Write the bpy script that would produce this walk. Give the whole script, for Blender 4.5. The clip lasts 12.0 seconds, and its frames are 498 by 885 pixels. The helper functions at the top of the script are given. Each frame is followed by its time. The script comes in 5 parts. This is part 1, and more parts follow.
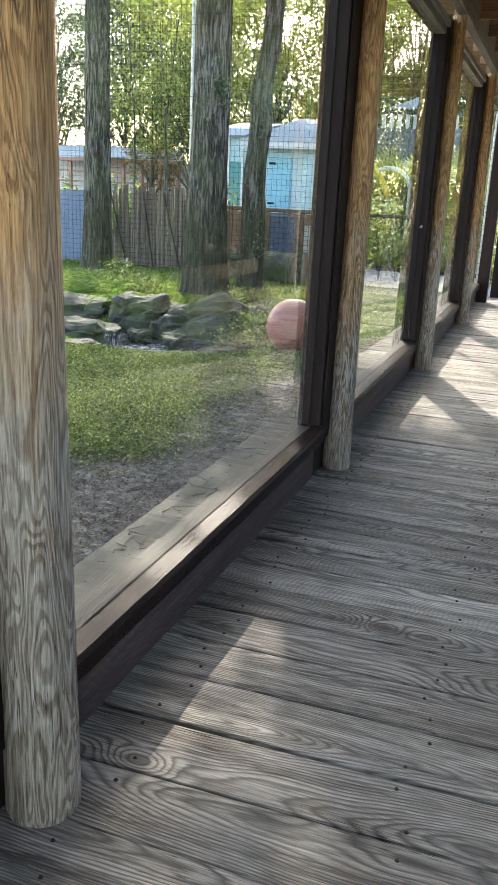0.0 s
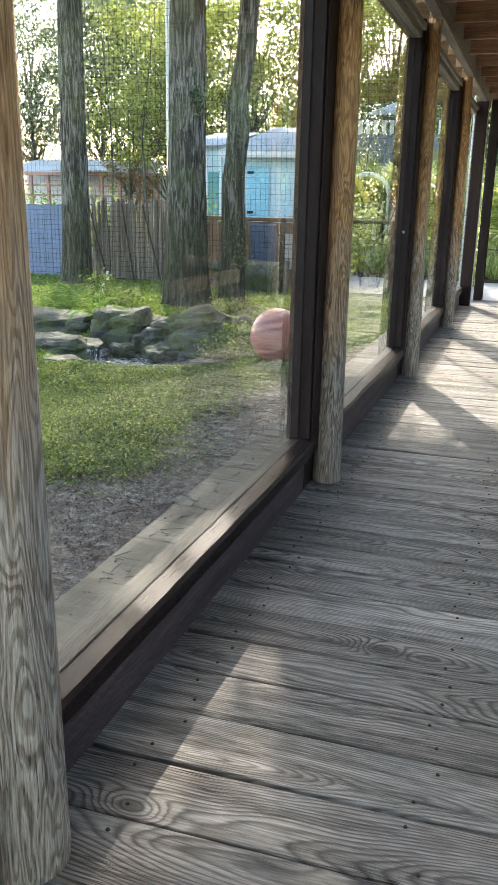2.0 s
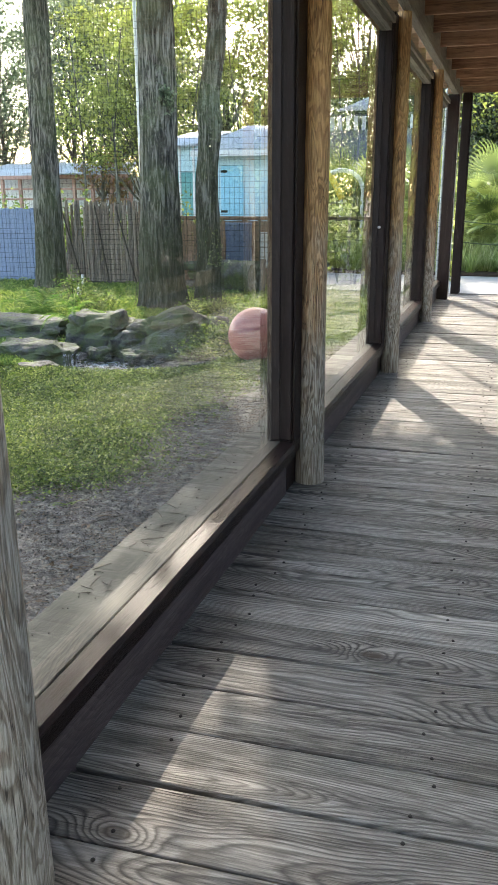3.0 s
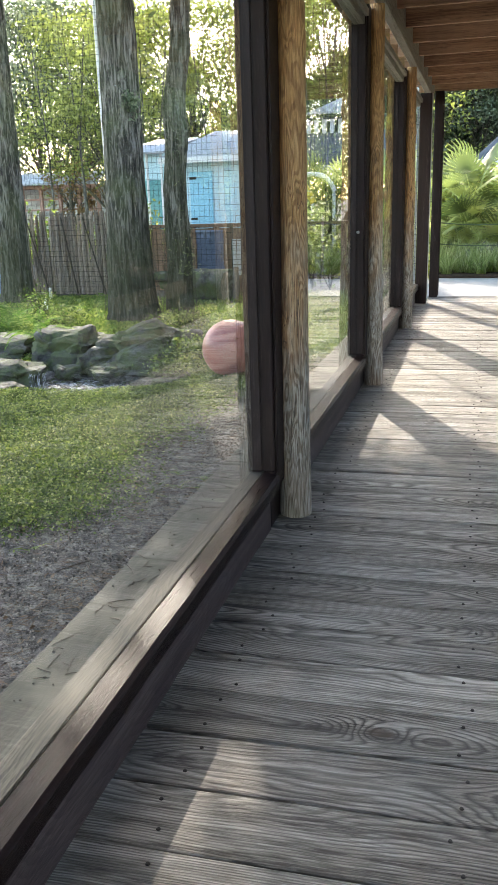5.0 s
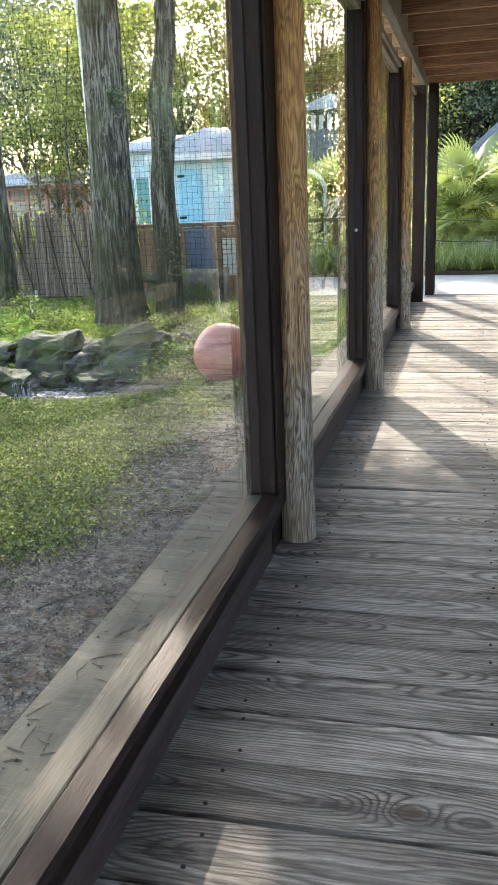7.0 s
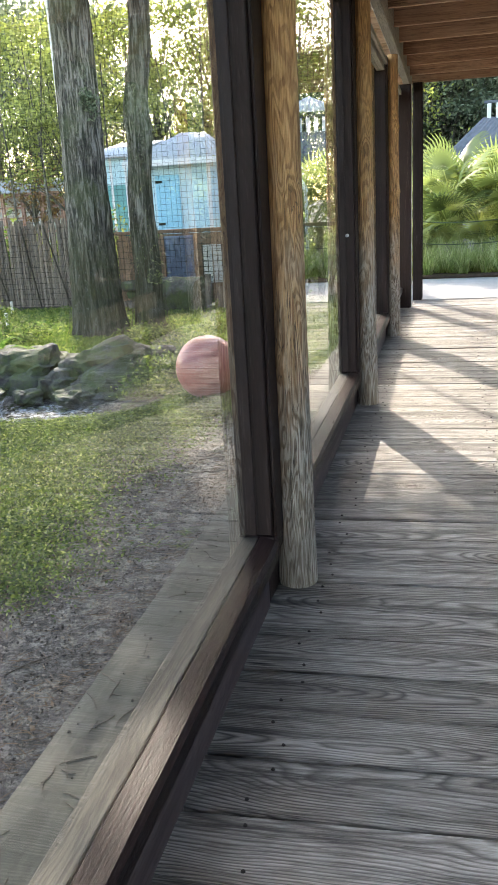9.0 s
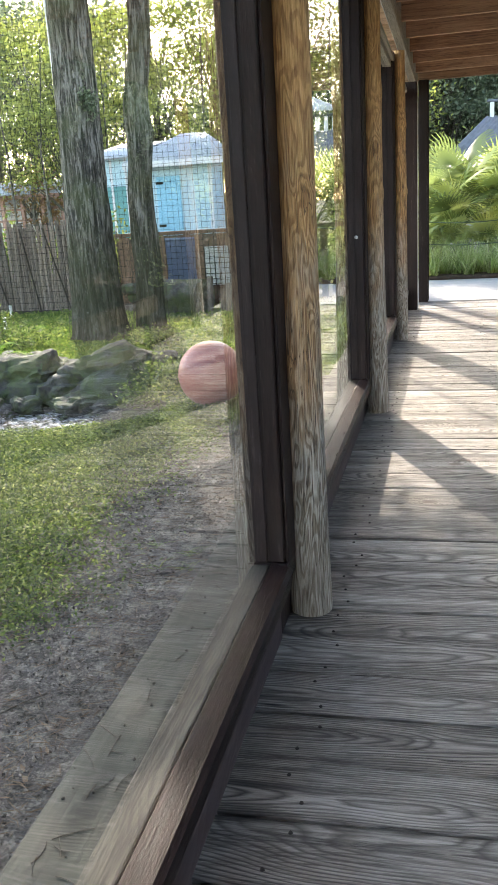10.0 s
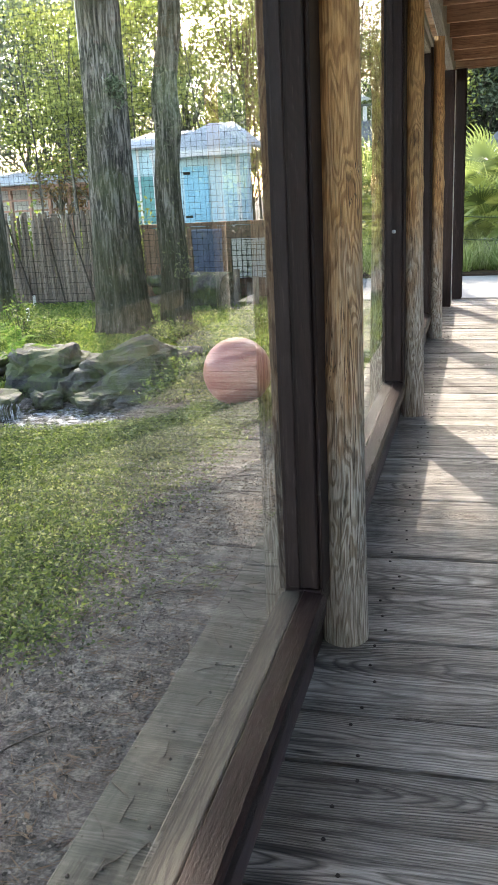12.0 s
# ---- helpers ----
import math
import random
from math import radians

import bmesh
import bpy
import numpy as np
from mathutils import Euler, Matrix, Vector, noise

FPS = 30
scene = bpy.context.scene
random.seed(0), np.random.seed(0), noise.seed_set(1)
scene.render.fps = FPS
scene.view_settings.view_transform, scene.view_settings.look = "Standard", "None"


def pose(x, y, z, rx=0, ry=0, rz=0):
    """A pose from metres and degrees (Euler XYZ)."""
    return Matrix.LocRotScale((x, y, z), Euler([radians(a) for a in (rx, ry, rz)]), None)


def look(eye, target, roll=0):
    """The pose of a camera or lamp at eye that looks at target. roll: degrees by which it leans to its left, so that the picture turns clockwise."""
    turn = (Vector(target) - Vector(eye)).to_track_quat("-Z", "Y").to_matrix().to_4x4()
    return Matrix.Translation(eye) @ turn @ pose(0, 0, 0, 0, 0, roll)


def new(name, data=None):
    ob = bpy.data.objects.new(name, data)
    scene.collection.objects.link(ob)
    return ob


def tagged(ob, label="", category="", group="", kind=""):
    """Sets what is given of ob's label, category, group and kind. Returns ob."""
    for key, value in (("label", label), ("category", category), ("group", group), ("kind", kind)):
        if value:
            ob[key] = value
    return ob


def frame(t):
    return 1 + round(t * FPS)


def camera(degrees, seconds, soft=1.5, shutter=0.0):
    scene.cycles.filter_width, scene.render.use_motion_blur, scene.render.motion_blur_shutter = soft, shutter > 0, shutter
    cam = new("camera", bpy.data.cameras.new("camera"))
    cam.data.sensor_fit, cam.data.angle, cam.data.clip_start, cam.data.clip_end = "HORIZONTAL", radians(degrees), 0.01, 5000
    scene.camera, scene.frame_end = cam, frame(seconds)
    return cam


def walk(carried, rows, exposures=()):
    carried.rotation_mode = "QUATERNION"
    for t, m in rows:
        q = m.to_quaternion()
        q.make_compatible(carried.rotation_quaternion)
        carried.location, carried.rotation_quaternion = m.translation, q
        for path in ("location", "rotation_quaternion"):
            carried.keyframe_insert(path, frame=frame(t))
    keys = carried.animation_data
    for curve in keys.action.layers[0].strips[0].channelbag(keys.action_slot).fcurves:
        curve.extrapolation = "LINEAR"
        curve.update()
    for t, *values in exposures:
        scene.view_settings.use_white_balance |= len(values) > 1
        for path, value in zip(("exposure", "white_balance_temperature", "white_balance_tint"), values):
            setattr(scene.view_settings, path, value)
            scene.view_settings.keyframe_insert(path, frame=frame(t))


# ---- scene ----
cam = camera(33.9, 12.0, soft=0.7)
PATH = [
    (0, (0.97, -4.412, 1.55), (0.322, -2.618, 0.948), 2.7),
    (0.5, (0.963, -4.397, 1.549), (0.307, -2.605, 0.947), 2.7),
    (1, (0.96, -4.381, 1.548), (0.311, -2.587, 0.949), 2.5),
    (1.5, (0.952, -4.355, 1.548), (0.33, -2.548, 0.956), 1.9),
    (2, (0.925, -4.299, 1.552), (0.304, -2.489, 0.971), 1.1),
    (2.5, (0.914, -4.259, 1.547), (0.304, -2.446, 0.964), 0.3),
    (3, (0.903, -4.213, 1.546), (0.324, -2.389, 0.963), -0.3),
    (3.2, (0.897, -4.17, 1.549), (0.334, -2.341, 0.966), -1.0),
    (4.8, (0.783, -3.848, 1.544), (0.26, -2.003, 0.975), -1.7),
    (5, (0.774, -3.805, 1.55), (0.245, -1.963, 0.979), -1.8),
    (5.5, (0.746, -3.725, 1.551), (0.23, -1.88, 0.976), -2.4),
    (6, (0.724, -3.65, 1.55), (0.22, -1.802, 0.977), -2.6),
    (6.5, (0.685, -3.546, 1.547), (0.166, -1.701, 0.976), -2.5),
    (7, (0.654, -3.47, 1.546), (0.144, -1.624, 0.97), -2.5),
    (7.2, (0.648, -3.445, 1.547), (0.136, -1.6, 0.971), -2.5),
    (8.8, (0.525, -3.113, 1.544), (0.062, -1.251, 0.979), -3.3),
    (9, (0.514, -3.061, 1.545), (0.043, -1.202, 0.978), -3.3),
    (9.5, (0.475, -2.948, 1.544), (-0.007, -1.09, 0.98), -3.7),
    (10, (0.431, -2.836, 1.547), (-0.044, -0.977, 0.982), -3.6),
    (10.5, (0.398, -2.744, 1.547), (-0.074, -0.885, 0.98), -3.3),
    (11, (0.361, -2.643, 1.547), (-0.124, -0.788, 0.979), -3.4),
    (11.5, (0.337, -2.587, 1.548), (-0.16, -0.738, 0.97), -3.0),
    (12, (0.333, -2.58, 1.544), (-0.194, -0.74, 0.964), -3.0),
]
walk(cam, [(t, look(eye, target, roll)) for t, eye, target, roll in PATH], ((0, 2.76, 7350, 9), (6, 2.88, 7450, 10), (12, 3.0, 7550, 12)))

# ---- light ----
SUN = Vector((-0.375, 0.785, 0.489)).normalized()
world = bpy.data.worlds.new("world")
scene.world = world
world.use_nodes = True
wn = world.node_tree.nodes
sky = wn.new("ShaderNodeTexSky")
sky.sky_type = "NISHITA"
sky.sun_disc = False
sky.sun_elevation = radians(29.3)
sky.sun_rotation = radians(-25.5)
sky.air_density = 1.0
sky.dust_density = 1.2
wn["Background"].inputs["Strength"].default_value = 0.15
world.node_tree.links.new(sky.outputs[0], wn["Background"].inputs["Color"])
sun_data = bpy.data.lights.new("sun", "SUN")
sun_data.energy = 1.35
sun_data.angle = radians(0.6)
sun_data.color = (1.0, 0.97, 0.93)
sun_lamp = new("sun", sun_data)
sun_lamp.matrix_world = look(SUN * 60, (0, 0, 0))

rng = np.random.default_rng(7)


# ---- materials ----
def graph(name):
    m = bpy.data.materials.new(name)
    m.use_nodes = True
    nt = m.node_tree
    bsdf = nt.nodes["Principled BSDF"]
    return m, nt, bsdf


def add(nt, kind, operation="", data_type="", blend_type="", **values):
    n = nt.nodes.new(kind)
    if operation:
        n.operation = operation
    if data_type:
        n.data_type = data_type
    if blend_type:
        n.blend_type = blend_type
    for key, v in values.items():
        n.inputs[key[2:].replace("_", " ")].default_value = v
    return n


def ramp(nt, fac, stops):
    r = nt.nodes.new("ShaderNodeValToRGB")
    els = r.color_ramp.elements
    while len(els) < len(stops):
        els.new(0.5)
    for e, (p, c) in zip(els, stops):
        e.position, e.color = p, (*c, 1) if len(c) == 3 else c
    nt.links.new(fac, r.inputs[0])
    return r.outputs[0]


def mixc(nt, fac, a, b, mode="MIX"):
    n = add(nt, "ShaderNodeMix", data_type="RGBA", blend_type=mode)
    for sock, v in ((n.inputs[0], fac), (n.inputs[6], a), (n.inputs[7], b)):
        if isinstance(v, (int, float)):
            sock.default_value = v
        elif isinstance(v, tuple):
            sock.default_value = (*v, 1)
        else:
            nt.links.new(v, sock)
    return n.outputs[2]


def calc(nt, op, a, b=0.0):
    n = add(nt, "ShaderNodeMath", operation=op)
    for sock, v in ((n.inputs[0], a), (n.inputs[1], b)):
        if isinstance(v, (int, float)):
            sock.default_value = v
        else:
            nt.links.new(v, sock)
    return n.outputs[0]


def coords(nt, scale=(1, 1, 1), per_object=True, world_space=False):
    if world_space:
        src = nt.nodes.new("ShaderNodeNewGeometry").outputs["Position"]
    else:
        src = nt.nodes.new("ShaderNodeTexCoord").outputs["Object"]
    mp = add(nt, "ShaderNodeMapping")
    mp.inputs["Scale"].default_value = scale
    nt.links.new(src, mp.inputs["Vector"])
    if per_object and not world_space:
        info = nt.nodes.new("ShaderNodeObjectInfo")
        nt.links.new(calc(nt, "MULTIPLY", info.outputs["Random"], 37.0), mp.inputs["Location"])
    return mp.outputs[0]


def noise_tex(nt, vec, scale, detail=6.0, rough=0.6, dist=0.0):
    n = add(nt, "ShaderNodeTexNoise", i_Scale=scale, i_Detail=detail, i_Roughness=rough, i_Distortion=dist)
    nt.links.new(vec, n.inputs["Vector"])
    return n.outputs[0]


def bump(nt, bsdf, height, strength, dist=0.01):
    b = add(nt, "ShaderNodeBump", i_Strength=strength, i_Distance=dist)
    nt.links.new(height, b.inputs["Height"])
    nt.links.new(b.outputs[0], bsdf.inputs["Normal"])


def wood(name, stops, axis=0, grain=30.0, rough=(0.6, 0.85), relief=0.5, stain=0.35, stain_col=(0.05, 0.04, 0.035),
         vary=0.35, figure=6.0, spec=0.4, crack_depth=0.5):
    """Sawn timber: fine fibre, a figure of early and late wood, stains and a tone of its own for each piece."""
    m, nt, b = graph(name)
    sc = [1.0, 1.0, 1.0]
    sc[axis] = 0.045
    v = coords(nt, tuple(sc))
    fine = noise_tex(nt, v, grain * 7, 9, 0.75)
    mid = noise_tex(nt, v, grain * 0.9, 6, 0.65, 0.6)
    broad = noise_tex(nt, coords(nt), 2.2, 5, 0.6)
    # rings of the trunk cut lengthwise: arches and long lines
    info0 = nt.nodes.new("ShaderNodeObjectInfo")
    rnd = info0.outputs["Random"]
    sep = nt.nodes.new("ShaderNodeSeparateXYZ")
    nt.links.new(nt.nodes.new("ShaderNodeTexCoord").outputs["Object"], sep.inputs[0])
    along = sep.outputs[axis]
    across = sep.outputs[1 if axis == 0 else 0]
    low = [1.0, 1.0, 1.0]
    low[axis] = 0.35
    drift = noise_tex(nt, coords(nt, tuple(low)), 1.6, 3, 0.5)
    centre = calc(nt, "ADD", across, calc(nt, "MULTIPLY", calc(nt, "SUBTRACT", calc(nt, "FRACT", calc(nt, "MULTIPLY", rnd, 7.3)), 0.5), 0.22))
    depth = calc(nt, "ADD", calc(nt, "MULTIPLY", along, calc(nt, "MULTIPLY", calc(nt, "SUBTRACT", calc(nt, "FRACT", calc(nt, "MULTIPLY", rnd, 13.7)), 0.5), 0.16)),
                 calc(nt, "MULTIPLY", drift, 0.26))
    rad = calc(nt, "SQRT", calc(nt, "ADD", calc(nt, "MULTIPLY", centre, centre), calc(nt, "MULTIPLY", depth, depth)))
    ring = calc(nt, "FRACT", calc(nt, "ADD", calc(nt, "MULTIPLY", rad, grain * figure), calc(nt, "MULTIPLY", mid, 1.6)))
    ring = calc(nt, "POWER", ring, 1.6)
    g = calc(nt, "ADD", calc(nt, "MULTIPLY", fine, 0.55), calc(nt, "ADD", calc(nt, "MULTIPLY", calc(nt, "SUBTRACT", 1.0, ring), 0.065), calc(nt, "MULTIPLY", mid, 0.40)))
    col = ramp(nt, g, stops)
    info = nt.nodes.new("ShaderNodeObjectInfo")
    tone = calc(nt, "ADD", calc(nt, "MULTIPLY", info.outputs["Random"], vary), 1 - vary * 0.5)
    toned = add(nt, "ShaderNodeHueSaturation")
    nt.links.new(col, toned.inputs["Color"])
    nt.links.new(tone, toned.inputs["Value"])
    st = calc(nt, "MULTIPLY", ramp(nt, broad, ((0.48, (0, 0, 0)), (0.75, (1, 1, 1)))), stain)
    done = mixc(nt, st, toned.outputs[0], stain_col)
    # fine drying cracks along the grain
    thin = [1.0, 1.0, 1.0]
    thin[axis] = 0.022
    cr = noise_tex(nt, coords(nt, tuple(thin)), grain * 2.2, 4, 0.6)
    off = calc(nt, "ABSOLUTE", calc(nt, "SUBTRACT", cr, 0.5))
    crack = calc(nt, "MULTIPLY", ramp(nt, off, ((0.004, (1, 1, 1)), (0.014, (0, 0, 0)))), crack_depth)
    done = mixc(nt, crack, done, (0.02, 0.017, 0.015))
    nt.links.new(done, b.inputs["Base Color"])
    mr = add(nt, "ShaderNodeMapRange", i_To_Min=rough[0], i_To_Max=rough[1])
    nt.links.new(fine, mr.inputs[0])
    nt.links.new(mr.outputs[0], b.inputs["Roughness"])
    b.inputs["Specular IOR Level"].default_value = spec
    bump(nt, b, g, relief, 0.006)
    return m


def plain(name, c1, c2, scale=8.0, rough=0.6, relief=0.2, metal=0.0, dist=0.01, c3=None, world_space=False, spec=0.5):
    """A surface with a broad and a fine change of tone."""
    m, nt, b = graph(name)
    v = coords(nt, world_space=world_space)
    n1 = noise_tex(nt, v, scale, 8, 0.65)
    n2 = noise_tex(nt, v, scale * 9, 5, 0.6)
    f = calc(nt, "ADD", calc(nt, "MULTIPLY", n1, 0.7), calc(nt, "MULTIPLY", n2, 0.3))
    stops = ((0.32, c1), (0.68, c2)) if c3 is None else ((0.3, c1), (0.5, c2), (0.7, c3))
    nt.links.new(ramp(nt, f, stops), b.inputs["Base Color"])
    b.inputs["Roughness"].default_value = rough
    b.inputs["Metallic"].default_value = metal
    b.inputs["Specular IOR Level"].default_value = spec
    bump(nt, b, f, relief, dist)
    return m


def leafy(name, stops, rough=0.6, thin=0.45):
    """Leaves: each island has a tone of its own, and light passes through."""
    m, nt, b = graph(name)
    geo = nt.nodes.new("ShaderNodeNewGeometry")
    info = nt.nodes.new("ShaderNodeObjectInfo")
    tone = calc(nt, "FRACT", calc(nt, "ADD", geo.outputs["Random Per Island"], info.outputs["Random"]))
    col = ramp(nt, tone, stops)
    nt.links.new(col, b.inputs["Base Color"])
    b.inputs["Roughness"].default_value = rough
    tr = add(nt, "ShaderNodeBsdfTranslucent")
    bright = add(nt, "ShaderNodeHueSaturation", i_Saturation=1.1, i_Value=1.6)
    nt.links.new(col, bright.inputs["Color"])
    nt.links.new(bright.outputs[0], tr.inputs["Color"])
    mx = add(nt, "ShaderNodeMixShader", i_Fac=thin)
    nt.links.new(b.outputs[0], mx.inputs[1])
    nt.links.new(tr.outputs[0], mx.inputs[2])
    nt.links.new(mx.outputs[0], nt.nodes["Material Output"].inputs["Surface"])
    return m


def deck_material():
    """Worn flat-sawn pine: raised rings in arches and long lines, round knots, drying cracks and black damp stains."""
    m, nt, b = graph("deck_wood")
    rnd = nt.nodes.new("ShaderNodeObjectInfo").outputs["Random"]
    sep = nt.nodes.new("ShaderNodeSeparateXYZ")
    nt.links.new(nt.nodes.new("ShaderNodeTexCoord").outputs["Object"], sep.inputs[0])
    fibre = noise_tex(nt, coords(nt, (0.06, 1, 1)), 150, 5, 0.7)
    streak = noise_tex(nt, coords(nt, (0.07, 1, 1)), 16, 5, 0.6)
    cloud = noise_tex(nt, coords(nt, (0.6, 1, 1)), 3.2, 5, 0.62)
    drift = noise_tex(nt, coords(nt, (0.42, 1, 1)), 1.7, 3, 0.5)
    knots = nt.nodes.new("ShaderNodeTexVoronoi")
    knots.voronoi_dimensions = "2D"
    knots.inputs["Scale"].default_value = 1.25
    knots.inputs["Randomness"].default_value = 1.0
    nt.links.new(coords(nt, (0.62, 1.25, 1)), knots.inputs["Vector"])
    kd = calc(nt, "MULTIPLY", knots.outputs["Distance"], 13.0)
    knot = calc(nt, "EXPONENT", calc(nt, "MULTIPLY", calc(nt, "MULTIPLY", kd, kd), -1.0))
    shift = calc(nt, "MULTIPLY", calc(nt, "SUBTRACT", calc(nt, "FRACT", calc(nt, "MULTIPLY", rnd, 7.3)), 0.5), 0.24)
    lean = calc(nt, "MULTIPLY", calc(nt, "SUBTRACT", calc(nt, "FRACT", calc(nt, "MULTIPLY", rnd, 13.7)), 0.5), 0.15)
    centre = calc(nt, "ADD", sep.outputs[1], shift)
    depth = calc(nt, "ADD", calc(nt, "MULTIPLY", sep.outputs[0], lean), calc(nt, "MULTIPLY", drift, 0.22))
    rad = calc(nt, "SQRT", calc(nt, "ADD", calc(nt, "MULTIPLY", centre, centre), calc(nt, "MULTIPLY", depth, depth)))
    rad = calc(nt, "ADD", rad, calc(nt, "MULTIPLY", knot, 0.05))
    turn = calc(nt, "FRACT", calc(nt, "ADD", calc(nt, "MULTIPLY", rad, 128.0), calc(nt, "MULTIPLY", streak, 1.5)))
    late = ramp(nt, turn, ((0.0, (0.55, 0.55, 0.55)), (0.12, (0, 0, 0)), (0.5, (0.1, 0.1, 0.1)), (0.86, (1, 1, 1)), (1.0, (0.55, 0.55, 0.55))))
    tone = calc(nt, "ADD", calc(nt, "MULTIPLY", fibre, 0.5), calc(nt, "MULTIPLY", streak, 0.5))
    col = ramp(nt, tone, ((0.39, (0.07, 0.064, 0.058)), (0.5, (0.30, 0.28, 0.252)), (0.60, (0.52, 0.485, 0.44))))
    warm = calc(nt, "MULTIPLY", ramp(nt, cloud, ((0.45, (0, 0, 0)), (0.68, (1, 1, 1)))), 0.35)
    col = mixc(nt, warm, col, (0.31, 0.255, 0.205))
    worn = ramp(nt, cloud, ((0.34, (0.62, 0.62, 0.62)), (0.62, (1, 1, 1))))
    col = mixc(nt, calc(nt, "MULTIPLY", late, worn), col, (0.085, 0.077, 0.07))
    col = mixc(nt, calc(nt, "MULTIPLY", ramp(nt, knot, ((0.78, (0, 0, 0)), (0.9, (1, 1, 1)))), 0.6), col, (0.10, 0.075, 0.055))
    hue = add(nt, "ShaderNodeHueSaturation")
    nt.links.new(col, hue.inputs["Color"])
    nt.links.new(calc(nt, "ADD", calc(nt, "MULTIPLY", rnd, 0.36), 0.80), hue.inputs["Value"])
    done = hue.outputs[0]
    cr = noise_tex(nt, coords(nt, (0.02, 1, 1)), 52, 3, 0.55)
    crack = ramp(nt, calc(nt, "ABSOLUTE", calc(nt, "SUBTRACT", cr, 0.5)), ((0.004, (1, 1, 1)), (0.016, (0, 0, 0))))
    crack = calc(nt, "MULTIPLY", crack, ramp(nt, cloud, ((0.5, (0, 0, 0)), (0.6, (0.9, 0.9, 0.9)))))
    done = mixc(nt, crack, done, (0.02, 0.017, 0.015))
    # black damp stains that follow the grain, near the foot of the wall
    pos = nt.nodes.new("ShaderNodeNewGeometry").outputs["Position"]
    for cx, cy, rx, ry, amount in ((-0.11, -0.63, 0.10, 0.014, 0.95), (-0.04, -1.00, 0.20, 0.022, 0.80), (-0.08, -1.11, 0.17, 0.050, 0.75), (-0.09, -0.17, 0.16, 0.030, 0.50), (-0.11, -0.59, 0.25, 0.020, 0.45), (0.02, -2.35, 0.22, 0.050, 0.40)):
        mp = add(nt, "ShaderNodeMapping")
        mp.inputs["Scale"].default_value = (1 / rx, 1 / ry, 0)
        mp.inputs["Location"].default_value = (-cx / rx, -cy / ry, 0)
        nt.links.new(pos, mp.inputs["Vector"])
        ln = add(nt, "ShaderNodeVectorMath", operation="LENGTH")
        nt.links.new(mp.outputs[0], ln.inputs[0])
        edge = calc(nt, "ADD", ln.outputs["Value"], calc(nt, "MULTIPLY", calc(nt, "SUBTRACT", streak, 0.5), 2.2))
        mask = ramp(nt, edge, ((0.35, (1, 1, 1)), (1.0, (0, 0, 0))))
        done = mixc(nt, calc(nt, "MULTIPLY", mask, amount), done, (0.03, 0.028, 0.028))
    nt.links.new(done, b.inputs["Base Color"])
    mr = add(nt, "ShaderNodeMapRange", i_To_Min=0.62, i_To_Max=0.9)
    nt.links.new(fibre, mr.inputs[0])
    nt.links.new(mr.outputs[0], b.inputs["Roughness"])
    b.inputs["Specular IOR Level"].default_value = 0.25
    relief = calc(nt, "ADD", calc(nt, "MULTIPLY", late, 0.5), calc(nt, "SUBTRACT", calc(nt, "MULTIPLY", fibre, 0.5), crack))
    bump(nt, b, relief, 0.6, 0.004)
    return m


M_DECK = deck_material()
M_SILL_DARK = wood("dark_brown_paint", ((0.40, (0.013, 0.007, 0.0065)), (0.56, (0.026, 0.015, 0.014)), (0.70, (0.075, 0.06, 0.056))),
                   axis=1, grain=24, rough=(0.12, 0.5), relief=0.7, stain=0.1, vary=0.1, spec=0.09)
M_SKIRT = wood("dark_skirt_paint", ((0.40, (0.05, 0.034, 0.036)), (0.53, (0.10, 0.072, 0.074)), (0.66, (0.20, 0.155, 0.15))),
               axis=1, grain=20, rough=(0.4, 0.65), relief=0.4, stain=0.2, vary=0.1)
M_SILL_GREY = wood("weathered_sill_wood", ((0.43, (0.016, 0.014, 0.010)), (0.5, (0.048, 0.043, 0.032)), (0.58, (0.12, 0.108, 0.082))),
                   axis=1, grain=30, rough=(0.45, 0.75), relief=0.6, stain=0.25, vary=0.1, spec=0.18)
M_LEDGE = wood("mossy_ledge_wood", ((0.42, (0.019, 0.020, 0.016)), (0.5, (0.038, 0.039, 0.031)), (0.60, (0.078, 0.08, 0.064))),
               axis=1, grain=16, rough=(0.5, 0.8), relief=0.25, stain=0.5, stain_col=(0.05, 0.056, 0.036), vary=0.05, spec=0.12)
M_FRAME = wood("dark_frame_paint", ((0.36, (0.015, 0.009, 0.0085)), (0.57, (0.033, 0.021, 0.0195)), (0.70, (0.15, 0.12, 0.105))),
               axis=2, grain=20, rough=(0.35, 0.6), relief=0.4, stain=0.15, vary=0.1, spec=0.15)
M_BEAM = wood("grey_beam_wood", ((0.3, (0.2, 0.185, 0.15)), (0.5, (0.36, 0.335, 0.28)), (0.7, (0.50, 0.47, 0.39))),
              axis=1, grain=14, rough=(0.6, 0.85), relief=0.4, stain=0.45, stain_col=(0.10, 0.095, 0.07), vary=0.1)
M_RAFTER = wood("brown_rafter_wood", ((0.39, (0.15, 0.08, 0.05)), (0.5, (0.34, 0.2, 0.125)), (0.62, (0.50, 0.325, 0.215))),
                axis=0, grain=12, rough=(0.6, 0.8), relief=0.3, stain=0.3, stain_col=(0.09, 0.04, 0.025), vary=0.1)
M_BROWN_PLANK = wood("brown_plank", ((0.2, (0.08, 0.055, 0.035)), (0.5, (0.16, 0.115, 0.075)), (0.8, (0.25, 0.19, 0.13))),
                     axis=1, grain=16, stain=0.3, vary=0.2)
